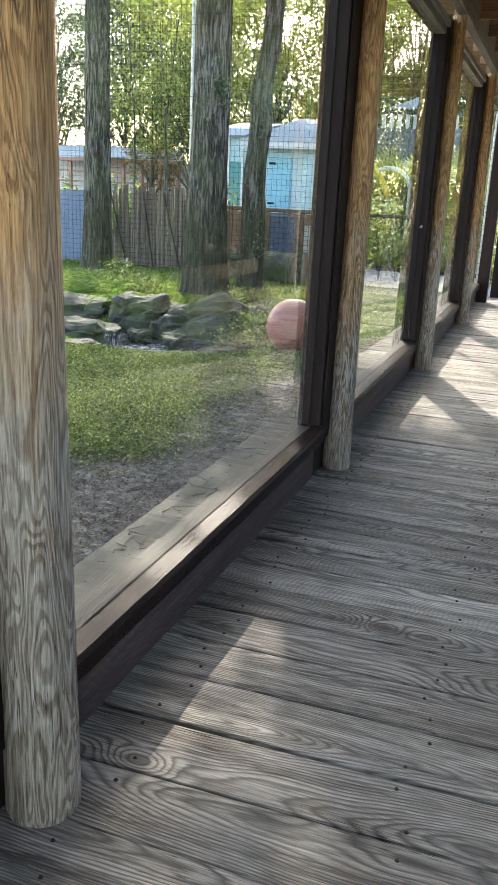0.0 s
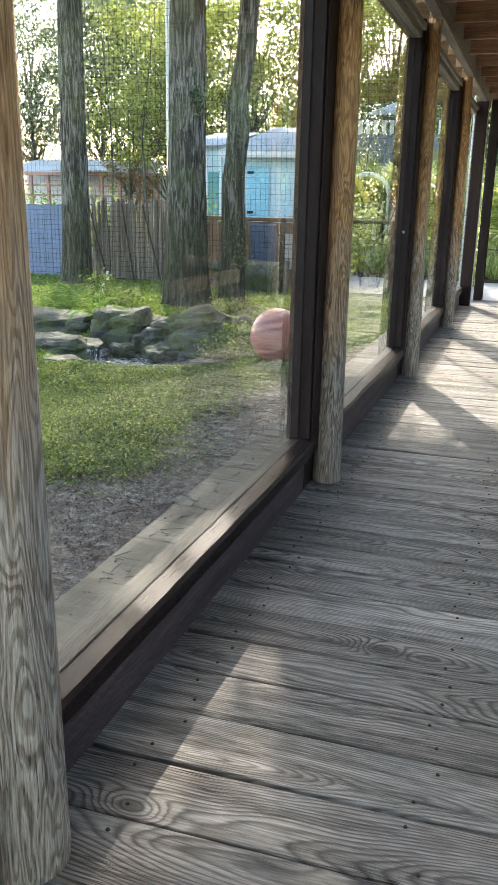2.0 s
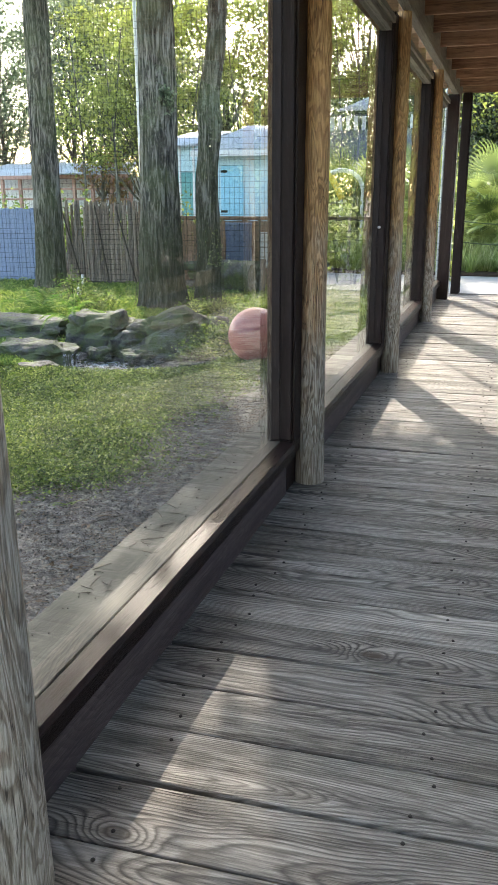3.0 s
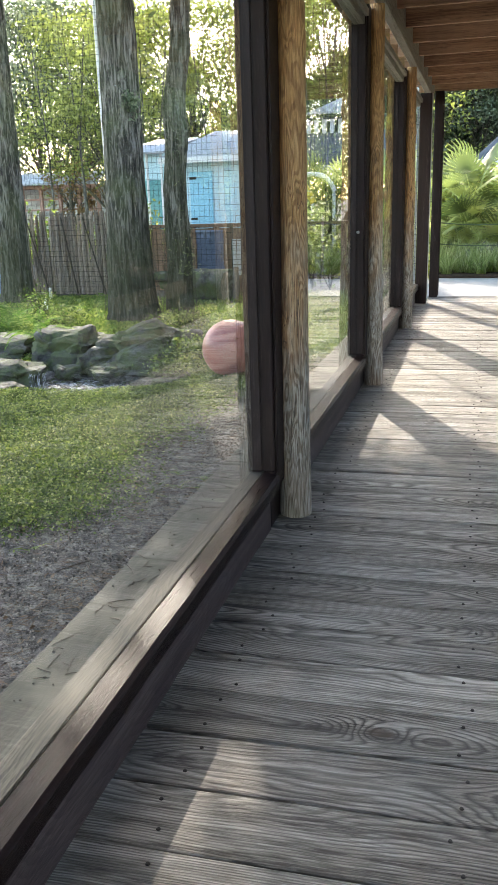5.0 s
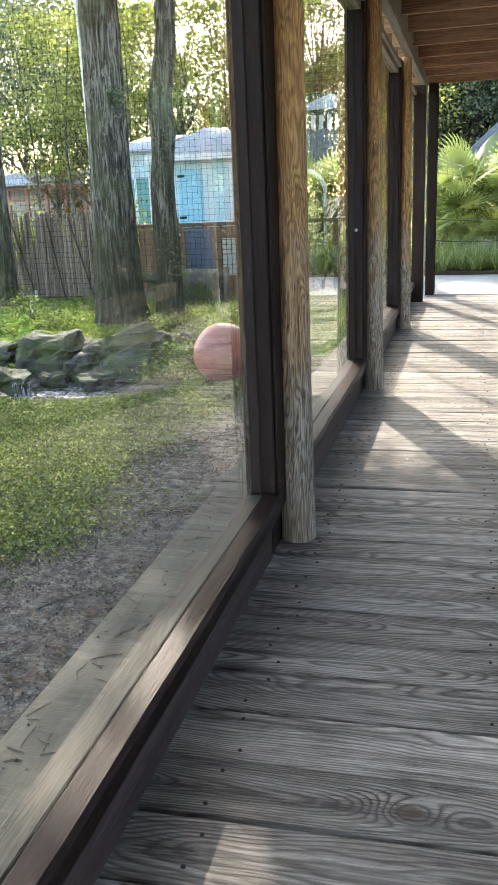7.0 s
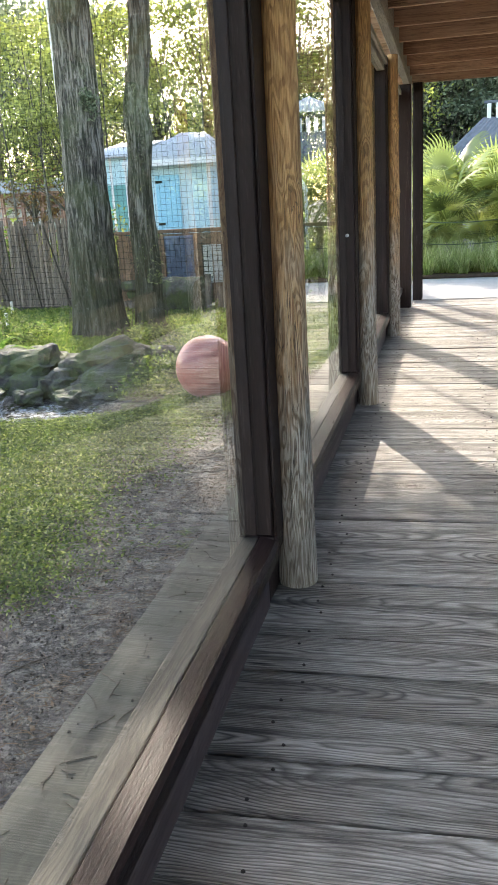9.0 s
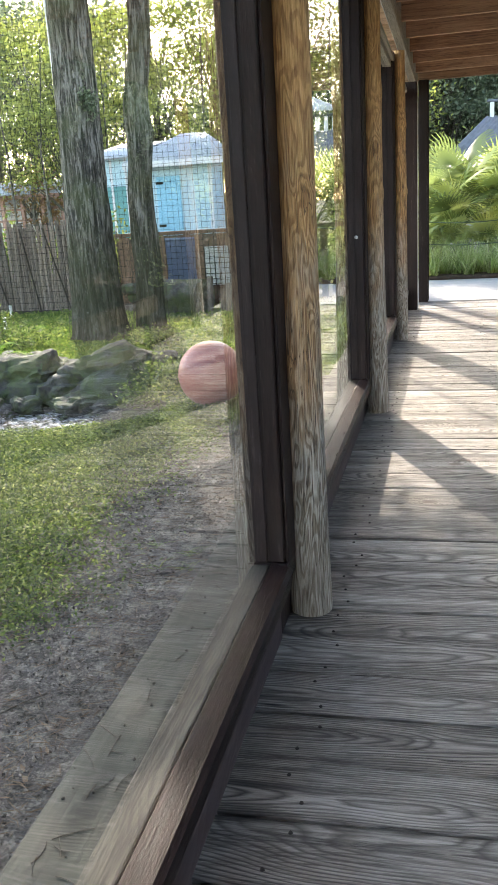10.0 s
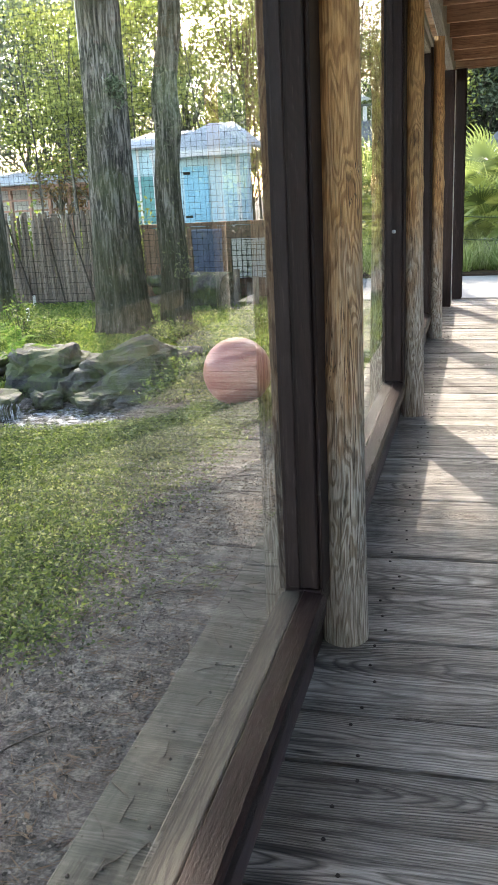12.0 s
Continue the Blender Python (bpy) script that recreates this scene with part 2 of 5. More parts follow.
M_POLE = wood("weathered_pole", ((0.36, (0.10, 0.075, 0.058)), (0.5, (0.25, 0.20, 0.16)), (0.66, (0.42, 0.355, 0.29))),
              axis=2, grain=30, stain=0.4, vary=0.6)
M_BOARD_FENCE = wood("brown_fence_board", ((0.2, (0.09, 0.05, 0.03)), (0.5, (0.2, 0.12, 0.075)), (0.8, (0.32, 0.2, 0.13))),
                     axis=2, grain=20, stain=0.3, vary=0.5)


def log_material():
    """A peeled pine log: brown flame figure high up, worn to silvery grey with drying cracks near the floor."""
    m, nt, b = graph("peeled_log")
    field = noise_tex(nt, coords(nt, (1, 1, 0.17)), 8.5, 2, 0.5, 0.7)
    ragged = noise_tex(nt, coords(nt, (1, 1, 0.10)), 46, 6, 0.7, 0.6)
    fibre = noise_tex(nt, coords(nt, (1, 1, 0.05)), 190, 5, 0.7)
    broad = noise_tex(nt, coords(nt, (1, 1, 0.5)), 3.0, 4, 0.6)
    sep = nt.nodes.new("ShaderNodeSeparateXYZ")
    nt.links.new(nt.nodes.new("ShaderNodeNewGeometry").outputs["Position"], sep.inputs[0])
    h = calc(nt, "ADD", calc(nt, "DIVIDE", sep.outputs[2], 2.6), calc(nt, "MULTIPLY", calc(nt, "SUBTRACT", broad, 0.5), 0.8))
    h = calc(nt, "ADD", h, calc(nt, "MULTIPLY", calc(nt, "SUBTRACT", ragged, 0.5), 0.35))
    turn = calc(nt, "FRACT", calc(nt, "ADD", calc(nt, "MULTIPLY", field, 17.0), calc(nt, "MULTIPLY", ragged, 0.7)))
    band = ramp(nt, turn, ((0.0, (0, 0, 0)), (0.42, (0.12, 0.12, 0.12)), (0.56, (1, 1, 1)), (0.86, (0.75, 0.75, 0.75)), (1.0, (0, 0, 0))))
    pale_grey = ramp(nt, fibre, ((0.36, (0.26, 0.22, 0.175)), (0.52, (0.51, 0.46, 0.39)), (0.66, (0.70, 0.655, 0.58))))
    dark_grey = ramp(nt, fibre, ((0.36, (0.09, 0.062, 0.042)), (0.62, (0.28, 0.21, 0.15))))
    pale_brown = ramp(nt, fibre, ((0.36, (0.44, 0.23, 0.09)), (0.52, (0.68, 0.40, 0.175)), (0.66, (0.80, 0.55, 0.28))))
    dark_brown = ramp(nt, fibre, ((0.36, (0.17, 0.075, 0.028)), (0.62, (0.42, 0.21, 0.085))))
    worn = ramp(nt, h, ((0.30, (0, 0, 0)), (0.60, (1, 1, 1))))
    col = mixc(nt, calc(nt, "MULTIPLY", band, calc(nt, "ADD", calc(nt, "MULTIPLY", broad, 1.1), 0.25)), mixc(nt, worn, pale_grey, pale_brown), mixc(nt, worn, dark_grey, dark_brown))
    split = noise_tex(nt, coords(nt, (1, 1, 0.035)), 60, 3, 0.55)
    crack = ramp(nt, calc(nt, "ABSOLUTE", calc(nt, "SUBTRACT", split, 0.5)), ((0.004, (1, 1, 1)), (0.02, (0, 0, 0))))
    crack = calc(nt, "MULTIPLY", crack, ramp(nt, broad, ((0.44, (0, 0, 0)), (0.56, (0.85, 0.85, 0.85)))))
    col = mixc(nt, crack, col, (0.035, 0.025, 0.018))
    nt.links.new(col, b.inputs["Base Color"])
    b.inputs["Roughness"].default_value = 0.68
    lift = calc(nt, "SUBTRACT", calc(nt, "ADD", calc(nt, "MULTIPLY", band, -0.35), calc(nt, "MULTIPLY", fibre, 0.35)), crack)
    bump(nt, b, lift, 0.6, 0.008)
    return m


M_LOG = log_material()


def bark_material():
    m, nt, b = graph("fissured_bark")
    v = coords(nt, (1, 1, 0.12))
    n1 = noise_tex(nt, v, 24, 9, 0.7, 0.8)
    n2 = noise_tex(nt, coords(nt), 1.7, 4, 0.6)
    n3 = noise_tex(nt, coords(nt), 38, 4, 0.6)
    col = ramp(nt, n1, ((0.43, (0.014, 0.011, 0.008)), (0.5, (0.085, 0.069, 0.054)), (0.58, (0.27, 0.24, 0.205))))
    moss = calc(nt, "MULTIPLY", ramp(nt, n2, ((0.42, (0, 0, 0)), (0.65, (1, 1, 1)))), 0.5)
    col = mixc(nt, moss, col, (0.10, 0.115, 0.045))
    sep = nt.nodes.new("ShaderNodeSeparateXYZ")
    nt.links.new(nt.nodes.new("ShaderNodeNewGeometry").outputs["Position"], sep.inputs[0])
    foot = calc(nt, "ADD", calc(nt, "MULTIPLY", sep.outputs[2], 0.5), calc(nt, "MULTIPLY", n2, 0.35))
    green = calc(nt, "MULTIPLY", ramp(nt, foot, ((0.62, (1, 1, 1)), (0.86, (0, 0, 0)))), 0.62)
    col = mixc(nt, green, col, (0.05, 0.052, 0.02))
    lichen = calc(nt, "MULTIPLY", ramp(nt, n3, ((0.62, (0, 0, 0)), (0.7, (1, 1, 1)))), 0.5)
    col = mixc(nt, lichen, col, (0.36, 0.36, 0.32))
    nt.links.new(col, b.inputs["Base Color"])
    b.inputs["Roughness"].default_value = 0.9
    bump(nt, b, n1, 0.9, 0.03)
    return m


M_BARK = bark_material()


def rock_material():
    m, nt, b = graph("mossy_rock")
    v = coords(nt)
    n1 = noise_tex(nt, v, 3.0, 8, 0.65, 0.4)
    n2 = noise_tex(nt, v, 28, 6, 0.65)
    col = ramp(nt, calc(nt, "ADD", calc(nt, "MULTIPLY", n1, 0.65), calc(nt, "MULTIPLY", n2, 0.35)),
               ((0.38, (0.010, 0.009, 0.008)), (0.5, (0.045, 0.042, 0.036)), (0.64, (0.15, 0.145, 0.125))))
    geo = nt.nodes.new("ShaderNodeNewGeometry")
    n4 = noise_tex(nt, v, 4.5, 6, 0.7)
    mossy = calc(nt, "MULTIPLY", ramp(nt, n4, ((0.42, (0, 0, 0)), (0.56, (1, 1, 1)))), 0.8)
    col = mixc(nt, mossy, col, (0.065, 0.085, 0.022))
    nt.links.new(col, b.inputs["Base Color"])
    b.inputs["Roughness"].default_value = 0.82
    bump(nt, b, calc(nt, "ADD", n1, calc(nt, "MULTIPLY", n2, 0.5)), 0.6, 0.03)
    return m


M_ROCK = rock_material()


def ground_material():
    m, nt, b = graph("soil_and_moss")
    v = coords(nt, world_space=True)
    n1 = noise_tex(nt, v, 1.1, 6, 0.6)
    n2 = noise_tex(nt, v, 14, 8, 0.7)
    n3 = noise_tex(nt, v, 75, 6, 0.8)
    f = calc(nt, "ADD", calc(nt, "MULTIPLY", n2, 0.5), calc(nt, "MULTIPLY", n3, 0.5))
    soil = ramp(nt, f, ((0.42, (0.012, 0.010, 0.008)), (0.5, (0.085, 0.073, 0.061)), (0.59, (0.27, 0.24, 0.205))))
    sand = calc(nt, "MULTIPLY", ramp(nt, n1, ((0.45, (0, 0, 0)), (0.7, (1, 1, 1)))), 0.25)
    nt.links.new(mixc(nt, sand, soil, (0.21, 0.19, 0.165)), b.inputs["Base Color"])
    b.inputs["Roughness"].default_value = 0.95
    bump(nt, b, f, 1.0, 0.03)
    return m


M_GROUND = ground_material()
M_LICHEN = plain("lichen_on_sawn_wood", (0.05, 0.055, 0.025), (0.13, 0.12, 0.07), 9.0, 0.9, 0.3, c3=(0.48, 0.46, 0.34))
M_CONCRETE = plain("pale_concrete", (0.30, 0.29, 0.27), (0.48, 0.47, 0.44), 2.0, 0.8, 0.15, world_space=True)
M_MULCH = plain("brown_mulch", (0.03, 0.019, 0.013), (0.12, 0.075, 0.05), 20.0, 0.9, 0.9, dist=0.03, world_space=True)
M_NAIL = plain("rusty_nail", (0.012, 0.01, 0.009), (0.04, 0.03, 0.025), 30, 0.6, 0.1)
M_WIRE = plain("black_wire", (0.008, 0.009, 0.008), (0.02, 0.022, 0.02), 20, 0.85, 0.0, spec=0.1)
M_GALV = plain("galvanised_wire", (0.45, 0.46, 0.45), (0.62, 0.63, 0.62), 20, 0.4, 0.0, metal=0.6)
M_BLUE = plain("pale_blue_siding", (0.48, 0.70, 0.76), (0.56, 0.77, 0.82), 1.2, 0.6, 0.1)
M_BLUE_DOOR = plain("sky_blue_door", (0.24, 0.58, 0.74), (0.30, 0.65, 0.80), 2.0, 0.5, 0.1)
M_TEAL = plain("teal_siding", (0.09, 0.30, 0.30), (0.14, 0.38, 0.37), 1.5, 0.6, 0.1)
M_ROOF = plain("galvanised_roof", (0.40, 0.42, 0.44), (0.55, 0.57, 0.59), 3.0, 0.5, 0.1)
M_ROOF_DARK = plain("grey_shingles", (0.09, 0.098, 0.107), (0.16, 0.17, 0.185), 4.0, 0.8, 0.3)
M_TRIM = plain("white_trim_paint", (0.70, 0.70, 0.68), (0.82, 0.82, 0.80), 3.0, 0.6, 0.05)
M_TARP = plain("blue_tarpaulin", (0.14, 0.19, 0.30), (0.2, 0.26, 0.38), 4.0, 0.45, 0.4, dist=0.03)
M_PANEL = plain("pale_panel", (0.55, 0.56, 0.52), (0.68, 0.69, 0.64), 3.0, 0.6, 0.1)
M_BRICK_RED = plain("reddish_timber", (0.34, 0.19, 0.14), (0.52, 0.31, 0.235), 6.0, 0.8, 0.2)
M_BALL = plain("faded_red_plastic", (0.21, 0.048, 0.045), (0.30, 0.085, 0.075), 3.0, 0.38, 0.12, c3=(0.25, 0.065, 0.058))
M_ROPE = plain("green_rope", (0.055, 0.085, 0.035), (0.12, 0.16, 0.07), 30, 0.7, 0.3)
M_LIT = plain("dry_litter", (0.08, 0.045, 0.024), (0.25, 0.165, 0.095), 3.0, 0.9, 0.0, world_space=True)
M_TWIG = plain("dark_twig", (0.035, 0.028, 0.022), (0.10, 0.08, 0.06), 10, 0.9, 0.2)
M_COVER = leafy("ground_cover_leaf", ((0.0, (0.02, 0.04, 0.009)), (0.5, (0.07, 0.105, 0.024)), (0.9, (0.17, 0.205, 0.055)), (1.0, (0.32, 0.34, 0.13))))
M_GRASS = leafy("lawn_blade", ((0.0, (0.05, 0.09, 0.018)), (0.5, (0.125, 0.19, 0.04)), (1.0, (0.30, 0.34, 0.10))))
M_OAK = leafy("dark_oak_leaf", ((0.0, (0.04, 0.06, 0.03)), (0.5, (0.10, 0.13, 0.07)), (1.0, (0.27, 0.30, 0.19))), thin=0.35)
M_LIME = leafy("yellow_green_leaf", ((0.0, (0.085, 0.105, 0.026)), (0.5, (0.205, 0.23, 0.062)), (1.0, (0.33, 0.37, 0.11))), thin=0.5)
M_PALM = leafy("palmetto_leaf", ((0.0, (0.12, 0.16, 0.06)), (0.5, (0.30, 0.35, 0.12)), (1.0, (0.56, 0.58, 0.24))), rough=0.35, thin=0.4)
M_GRIT = leafy("grit", ((0.0, (0.02, 0.016, 0.012)), (0.5, (0.11, 0.092, 0.075)), (0.85, (0.20, 0.172, 0.14)), (1.0, (0.32, 0.285, 0.24))), rough=0.95, thin=0.05)
M_STRAP = leafy("strappy_grass_leaf", ((0.0, (0.16, 0.21, 0.07)), (0.6, (0.36, 0.42, 0.17)), (1.0, (0.66, 0.66, 0.42))), thin=0.55)
M_FERN = leafy("fern_leaf", ((0.0, (0.05, 0.11, 0.02)), (0.6, (0.12, 0.21, 0.045)), (1.0, (0.24, 0.29, 0.10))))
# Leaf of the added open-side shrubs, very dark so the glass mirrors little.
M_HEDGE = leafy("dark_hedge_leaf", ((0.0, (0.010, 0.016, 0.007)), (0.6, (0.028, 0.042, 0.017)), (1.0, (0.065, 0.08, 0.04))), thin=0.25)
M_RUST = leafy("rusty_leaf", ((0.0, (0.14, 0.08, 0.03)), (0.6, (0.28, 0.17, 0.07)), (1.0, (0.36, 0.27, 0.12))))


def glass_material():
    m, nt, b = graph("window_glass")
    b.inputs["Base Color"].default_value = (0.97, 0.985, 0.978, 1)
    b.inputs["Roughness"].default_value = 0.0
    b.inputs["IOR"].default_value = 1.39
    b.inputs["Transmission Weight"].default_value = 1.0
    return m


M_GLASS = glass_material()


def water_material():
    m, nt, b = graph("stream_water")
    v = coords(nt, world_space=True)
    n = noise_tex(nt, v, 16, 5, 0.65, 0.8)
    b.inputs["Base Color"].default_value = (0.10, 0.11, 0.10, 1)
    # The pale ramp stop paints foam and sky glints into the base colour.
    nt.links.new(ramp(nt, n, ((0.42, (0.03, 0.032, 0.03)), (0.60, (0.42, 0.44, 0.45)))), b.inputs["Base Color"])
    b.inputs["Roughness"].default_value = 0.08
    bump(nt, b, n, 0.6, 0.04)
    return m


M_WATER = water_material()


# ---- builders ----
def finish(ob, material, parent=None, label=""):
    if isinstance(material, (list, tuple)):
        for mm in material:
            ob.data.materials.append(mm)
    else:
        ob.data.materials.append(material)
    if parent is not None:
        ob.parent = parent
    if label:
        tagged(ob, label)
    return ob


def part(name, bm, material, parent=None, label="", smooth=False):
    me = bpy.data.meshes.new(name)
    bm.to_mesh(me)
    bm.free()
    if smooth:
        me.polygons.foreach_set("use_smooth", [True] * len(me.polygons))
    return finish(new(name, me), material, parent, label)


def mesh_np(name, verts, faces, material, parent=None, label="", smooth=False):
    """A mesh from arrays: verts (n, 3) and faces (m, k), all with k corners."""
    verts = np.asarray(verts, dtype=np.float32)
    faces = np.asarray(faces, dtype=np.int32)
    me = bpy.data.meshes.new(name)
    k = faces.shape[1]
    me.vertices.add(len(verts))
    me.vertices.foreach_set("co", verts.ravel())
    me.loops.add(faces.size)
    me.loops.foreach_set("vertex_index", faces.ravel())
    me.polygons.add(len(faces))
    me.polygons.foreach_set("loop_start", np.arange(0, faces.size, k, dtype=np.int32))
    me.polygons.foreach_set("loop_total", np.full(len(faces), k, dtype=np.int32))
    if smooth:
        me.polygons.foreach_set("use_smooth", np.ones(len(faces), dtype=bool))
    me.update(calc_edges=True)
    me.validate()
    return finish(new(name, me), material, parent, label)


def box_bm(x0, x1, y0, y1, z0, z1, bevel=0.006, bm=None):
    own = bm is None
    if own:
        bm = bmesh.new()
    r = bmesh.ops.create_cube(bm, size=1, matrix=Matrix.LocRotScale(((x0 + x1) / 2, (y0 + y1) / 2, (z0 + z1) / 2), None,
                                                                   (x1 - x0, y1 - y0, z1 - z0)))
    if bevel:
        es = list({e for v in r["verts"] for e in v.link_edges})
        bmesh.ops.bevel(bm, geom=es, offset=bevel, segments=1, affect="EDGES")
    return bm


def box(name, x0, x1, y0, y1, z0, z1, material, parent=None, bevel=0.006, label=""):
    """A box part with its origin at its middle, so that its grain is its own."""
    hx, hy, hz = (x1 - x0) / 2, (y1 - y0) / 2, (z1 - z0) / 2
    ob = part(name, box_bm(-hx, hx, -hy, hy, -hz, hz, bevel), material, parent, label)
    ob.location = ((x0 + x1) / 2, (y0 + y1) / 2, (z0 + z1) / 2)
    return ob


def empty(name, at=(0, 0, 0)):
    ob = new(name)
    ob.location = at
    ob.empty_display_size = 0.1
    return ob


def tube(pts, radius, sides=6):
    """Verts and quads of a tube along points; radius is one number or one a point."""
    pts = np.asarray(pts, float)
    rad = np.broadcast_to(np.asarray(radius, float), (len(pts),))
    t = np.gradient(pts, axis=0)
    t /= np.linalg.norm(t, axis=1)[:, None] + 1e-9
    up = np.array([0.31, 0.17, 0.93]) if abs(t[0][2]) < 0.8 else np.array([1.0, 0.13, 0.0])
    u = np.cross(t, up)
    u /= np.linalg.norm(u, axis=1)[:, None] + 1e-9
    w = np.cross(t, u)
    a = np.arange(sides) * 2 * np.pi / sides
    ring = u[:, None, :] * np.cos(a)[None, :, None] + w[:, None, :] * np.sin(a)[None, :, None]
    verts = (pts[:, None, :] + ring * rad[:, None, None]).reshape(-1, 3)
    i = np.arange(len(pts) - 1)[:, None] * sides
    j = np.arange(sides)[None, :]
    k = (j + 1) % sides
    faces = np.stack([i + j, i + k, i + sides + k, i + sides + j], -1).reshape(-1, 4)
    return verts, faces


def gather(pieces):
    vs, fs, n = [], [], 0
    for v, f in pieces:
        vs.append(v)
        fs.append(np.asarray(f) + n)
        n += len(v)
    return np.concatenate(vs), np.concatenate(fs)


def leaf_quads(centres, length, width, droop=0.0, upright=0.0):
    """One lozenge leaf at each centre, turned at random."""
    n = len(centres)
    d = rng.normal(size=(n, 3))
    d[:, 2] = d[:, 2] * (1 - droop) + upright
    d /= np.linalg.norm(d, axis=1)[:, None]
    e = np.cross(d, rng.normal(size=(n, 3)))
    e /= np.linalg.norm(e, axis=1)[:, None] + 1e-9
    ln = length * rng.uniform(0.6, 1.3, (n, 1))
    wd = width * rng.uniform(0.6, 1.3, (n, 1))
    v = np.stack([centres - d * ln / 2, centres + e * wd / 2, centres + d * ln / 2, centres - e * wd / 2], 1).reshape(-1, 3)
    return v, np.arange(4 * n).reshape(-1, 4)


def ground_z(x, y):
    """Height of the soil: level with the deck's foot, a little lower in the enclosure."""
    s = np.clip((-0.45 - x) / 3.5, 0, 1)
    z = -0.06 - 0.11 * s
    z = z + 0.012 * np.sin(2.1 * x + 0.7 * y) + 0.012 * np.sin(1.7 * y - 0.8 * x)
    dx, dy = (x + 3.15) / 1.15, (y - 3.75) / 0.75
    z = z - 0.20 * np.exp(-(dx * dx + dy * dy) * 1.2)
    return np.where((x > -0.42) & (y < 14), -0.32, z)


# ---- deck, glass wall and roof ----
POSTS = (-2.95, 0.03, 3.10, 6.22)
FRAMES = tuple(y - 0.23 for y in POSTS)
LAST = 8.62


def build_deck():
    deck = tagged(empty("floor"), "weathered grey-brown plank deck with dark gaps and rusty nails", "deck", kind="structure")
    y, i = -1.482 - 0.236 * 48, 0
    nails = []
    while y < 9.35:
        w = 0.232 + 0.004 * math.sin(i * 12.9)
        gap = 0.006 + 0.005 * abs(math.sin(i * 7.7))
        bm = bmesh.new()
        nx = 14
        x0, x1 = -0.20 - 0.02 * abs(math.sin(i * 3.1)), 2.55
        cols = []
        for k in range(nx + 1):
            x = x0 + (x1 - x0) * k / nx
            wob = 0.004 * noise.noise((x * 1.7, i * 5.3, 0.0))
            cup = 0.003 * noise.noise((x * 0.6, i * 2.9, 4.0))
            h = w / 2 - gap / 2
            ring = [(-h + wob, -0.045), (-h + wob, -0.004 + cup), (-h + 0.003 + wob, cup), (h - 0.003 + wob, -cup), (h + wob, -0.004 - cup), (h + wob, -0.045)]
            cols.append([bm.verts.new((x - 1.18, a, b)) for a, b in ring])
        for k in range(nx):
            for j in range(6):
                bm.faces.new((cols[k][j], cols[k + 1][j], cols[k + 1][(j + 1) % 6], cols[k][(j + 1) % 6]))
        bm.faces.new(cols[0])
        bm.faces.new(cols[-1][::-1])
        bmesh.ops.recalc_face_normals(bm, faces=bm.faces)
        ob = part("board", bm, M_DECK, deck)
        ob.location = (1.18, y, 0.002 * math.sin(i * 4.4) - 0.002)
        ob.rotation_euler = (0, 0, 0.035 + 0.006 * math.sin(i * 2.2))
        for nxp in (0.03, 0.79, 1.55, 2.3):
            for q in (-0.065, 0.06):
                nails.append((nxp + 0.028 * math.sin(i * 9 + q * 80), y + (nxp - 1.18) * 0.035 + q + 0.012 * math.sin(i * 5 + q * 30), 0.0025))
        y += w
        i += 1
    bm = bmesh.new()
    for p in nails:
        bmesh.ops.create_cone(bm, cap_ends=True, segments=7, radius1=0.0065, radius2=0.0045, depth=0.004, matrix=Matrix.Translation(p))
    tagged(part("nail_head", bm, M_NAIL, deck), "rusty dark nail heads", kind="stuff")
    for k in range(5):
        box("joist", -0.16 + k * 0.66, -0.12 + k * 0.66, -12.9, 9.3, -0.24, -0.052, M_BROWN_PLANK, deck, 0)


build_deck()


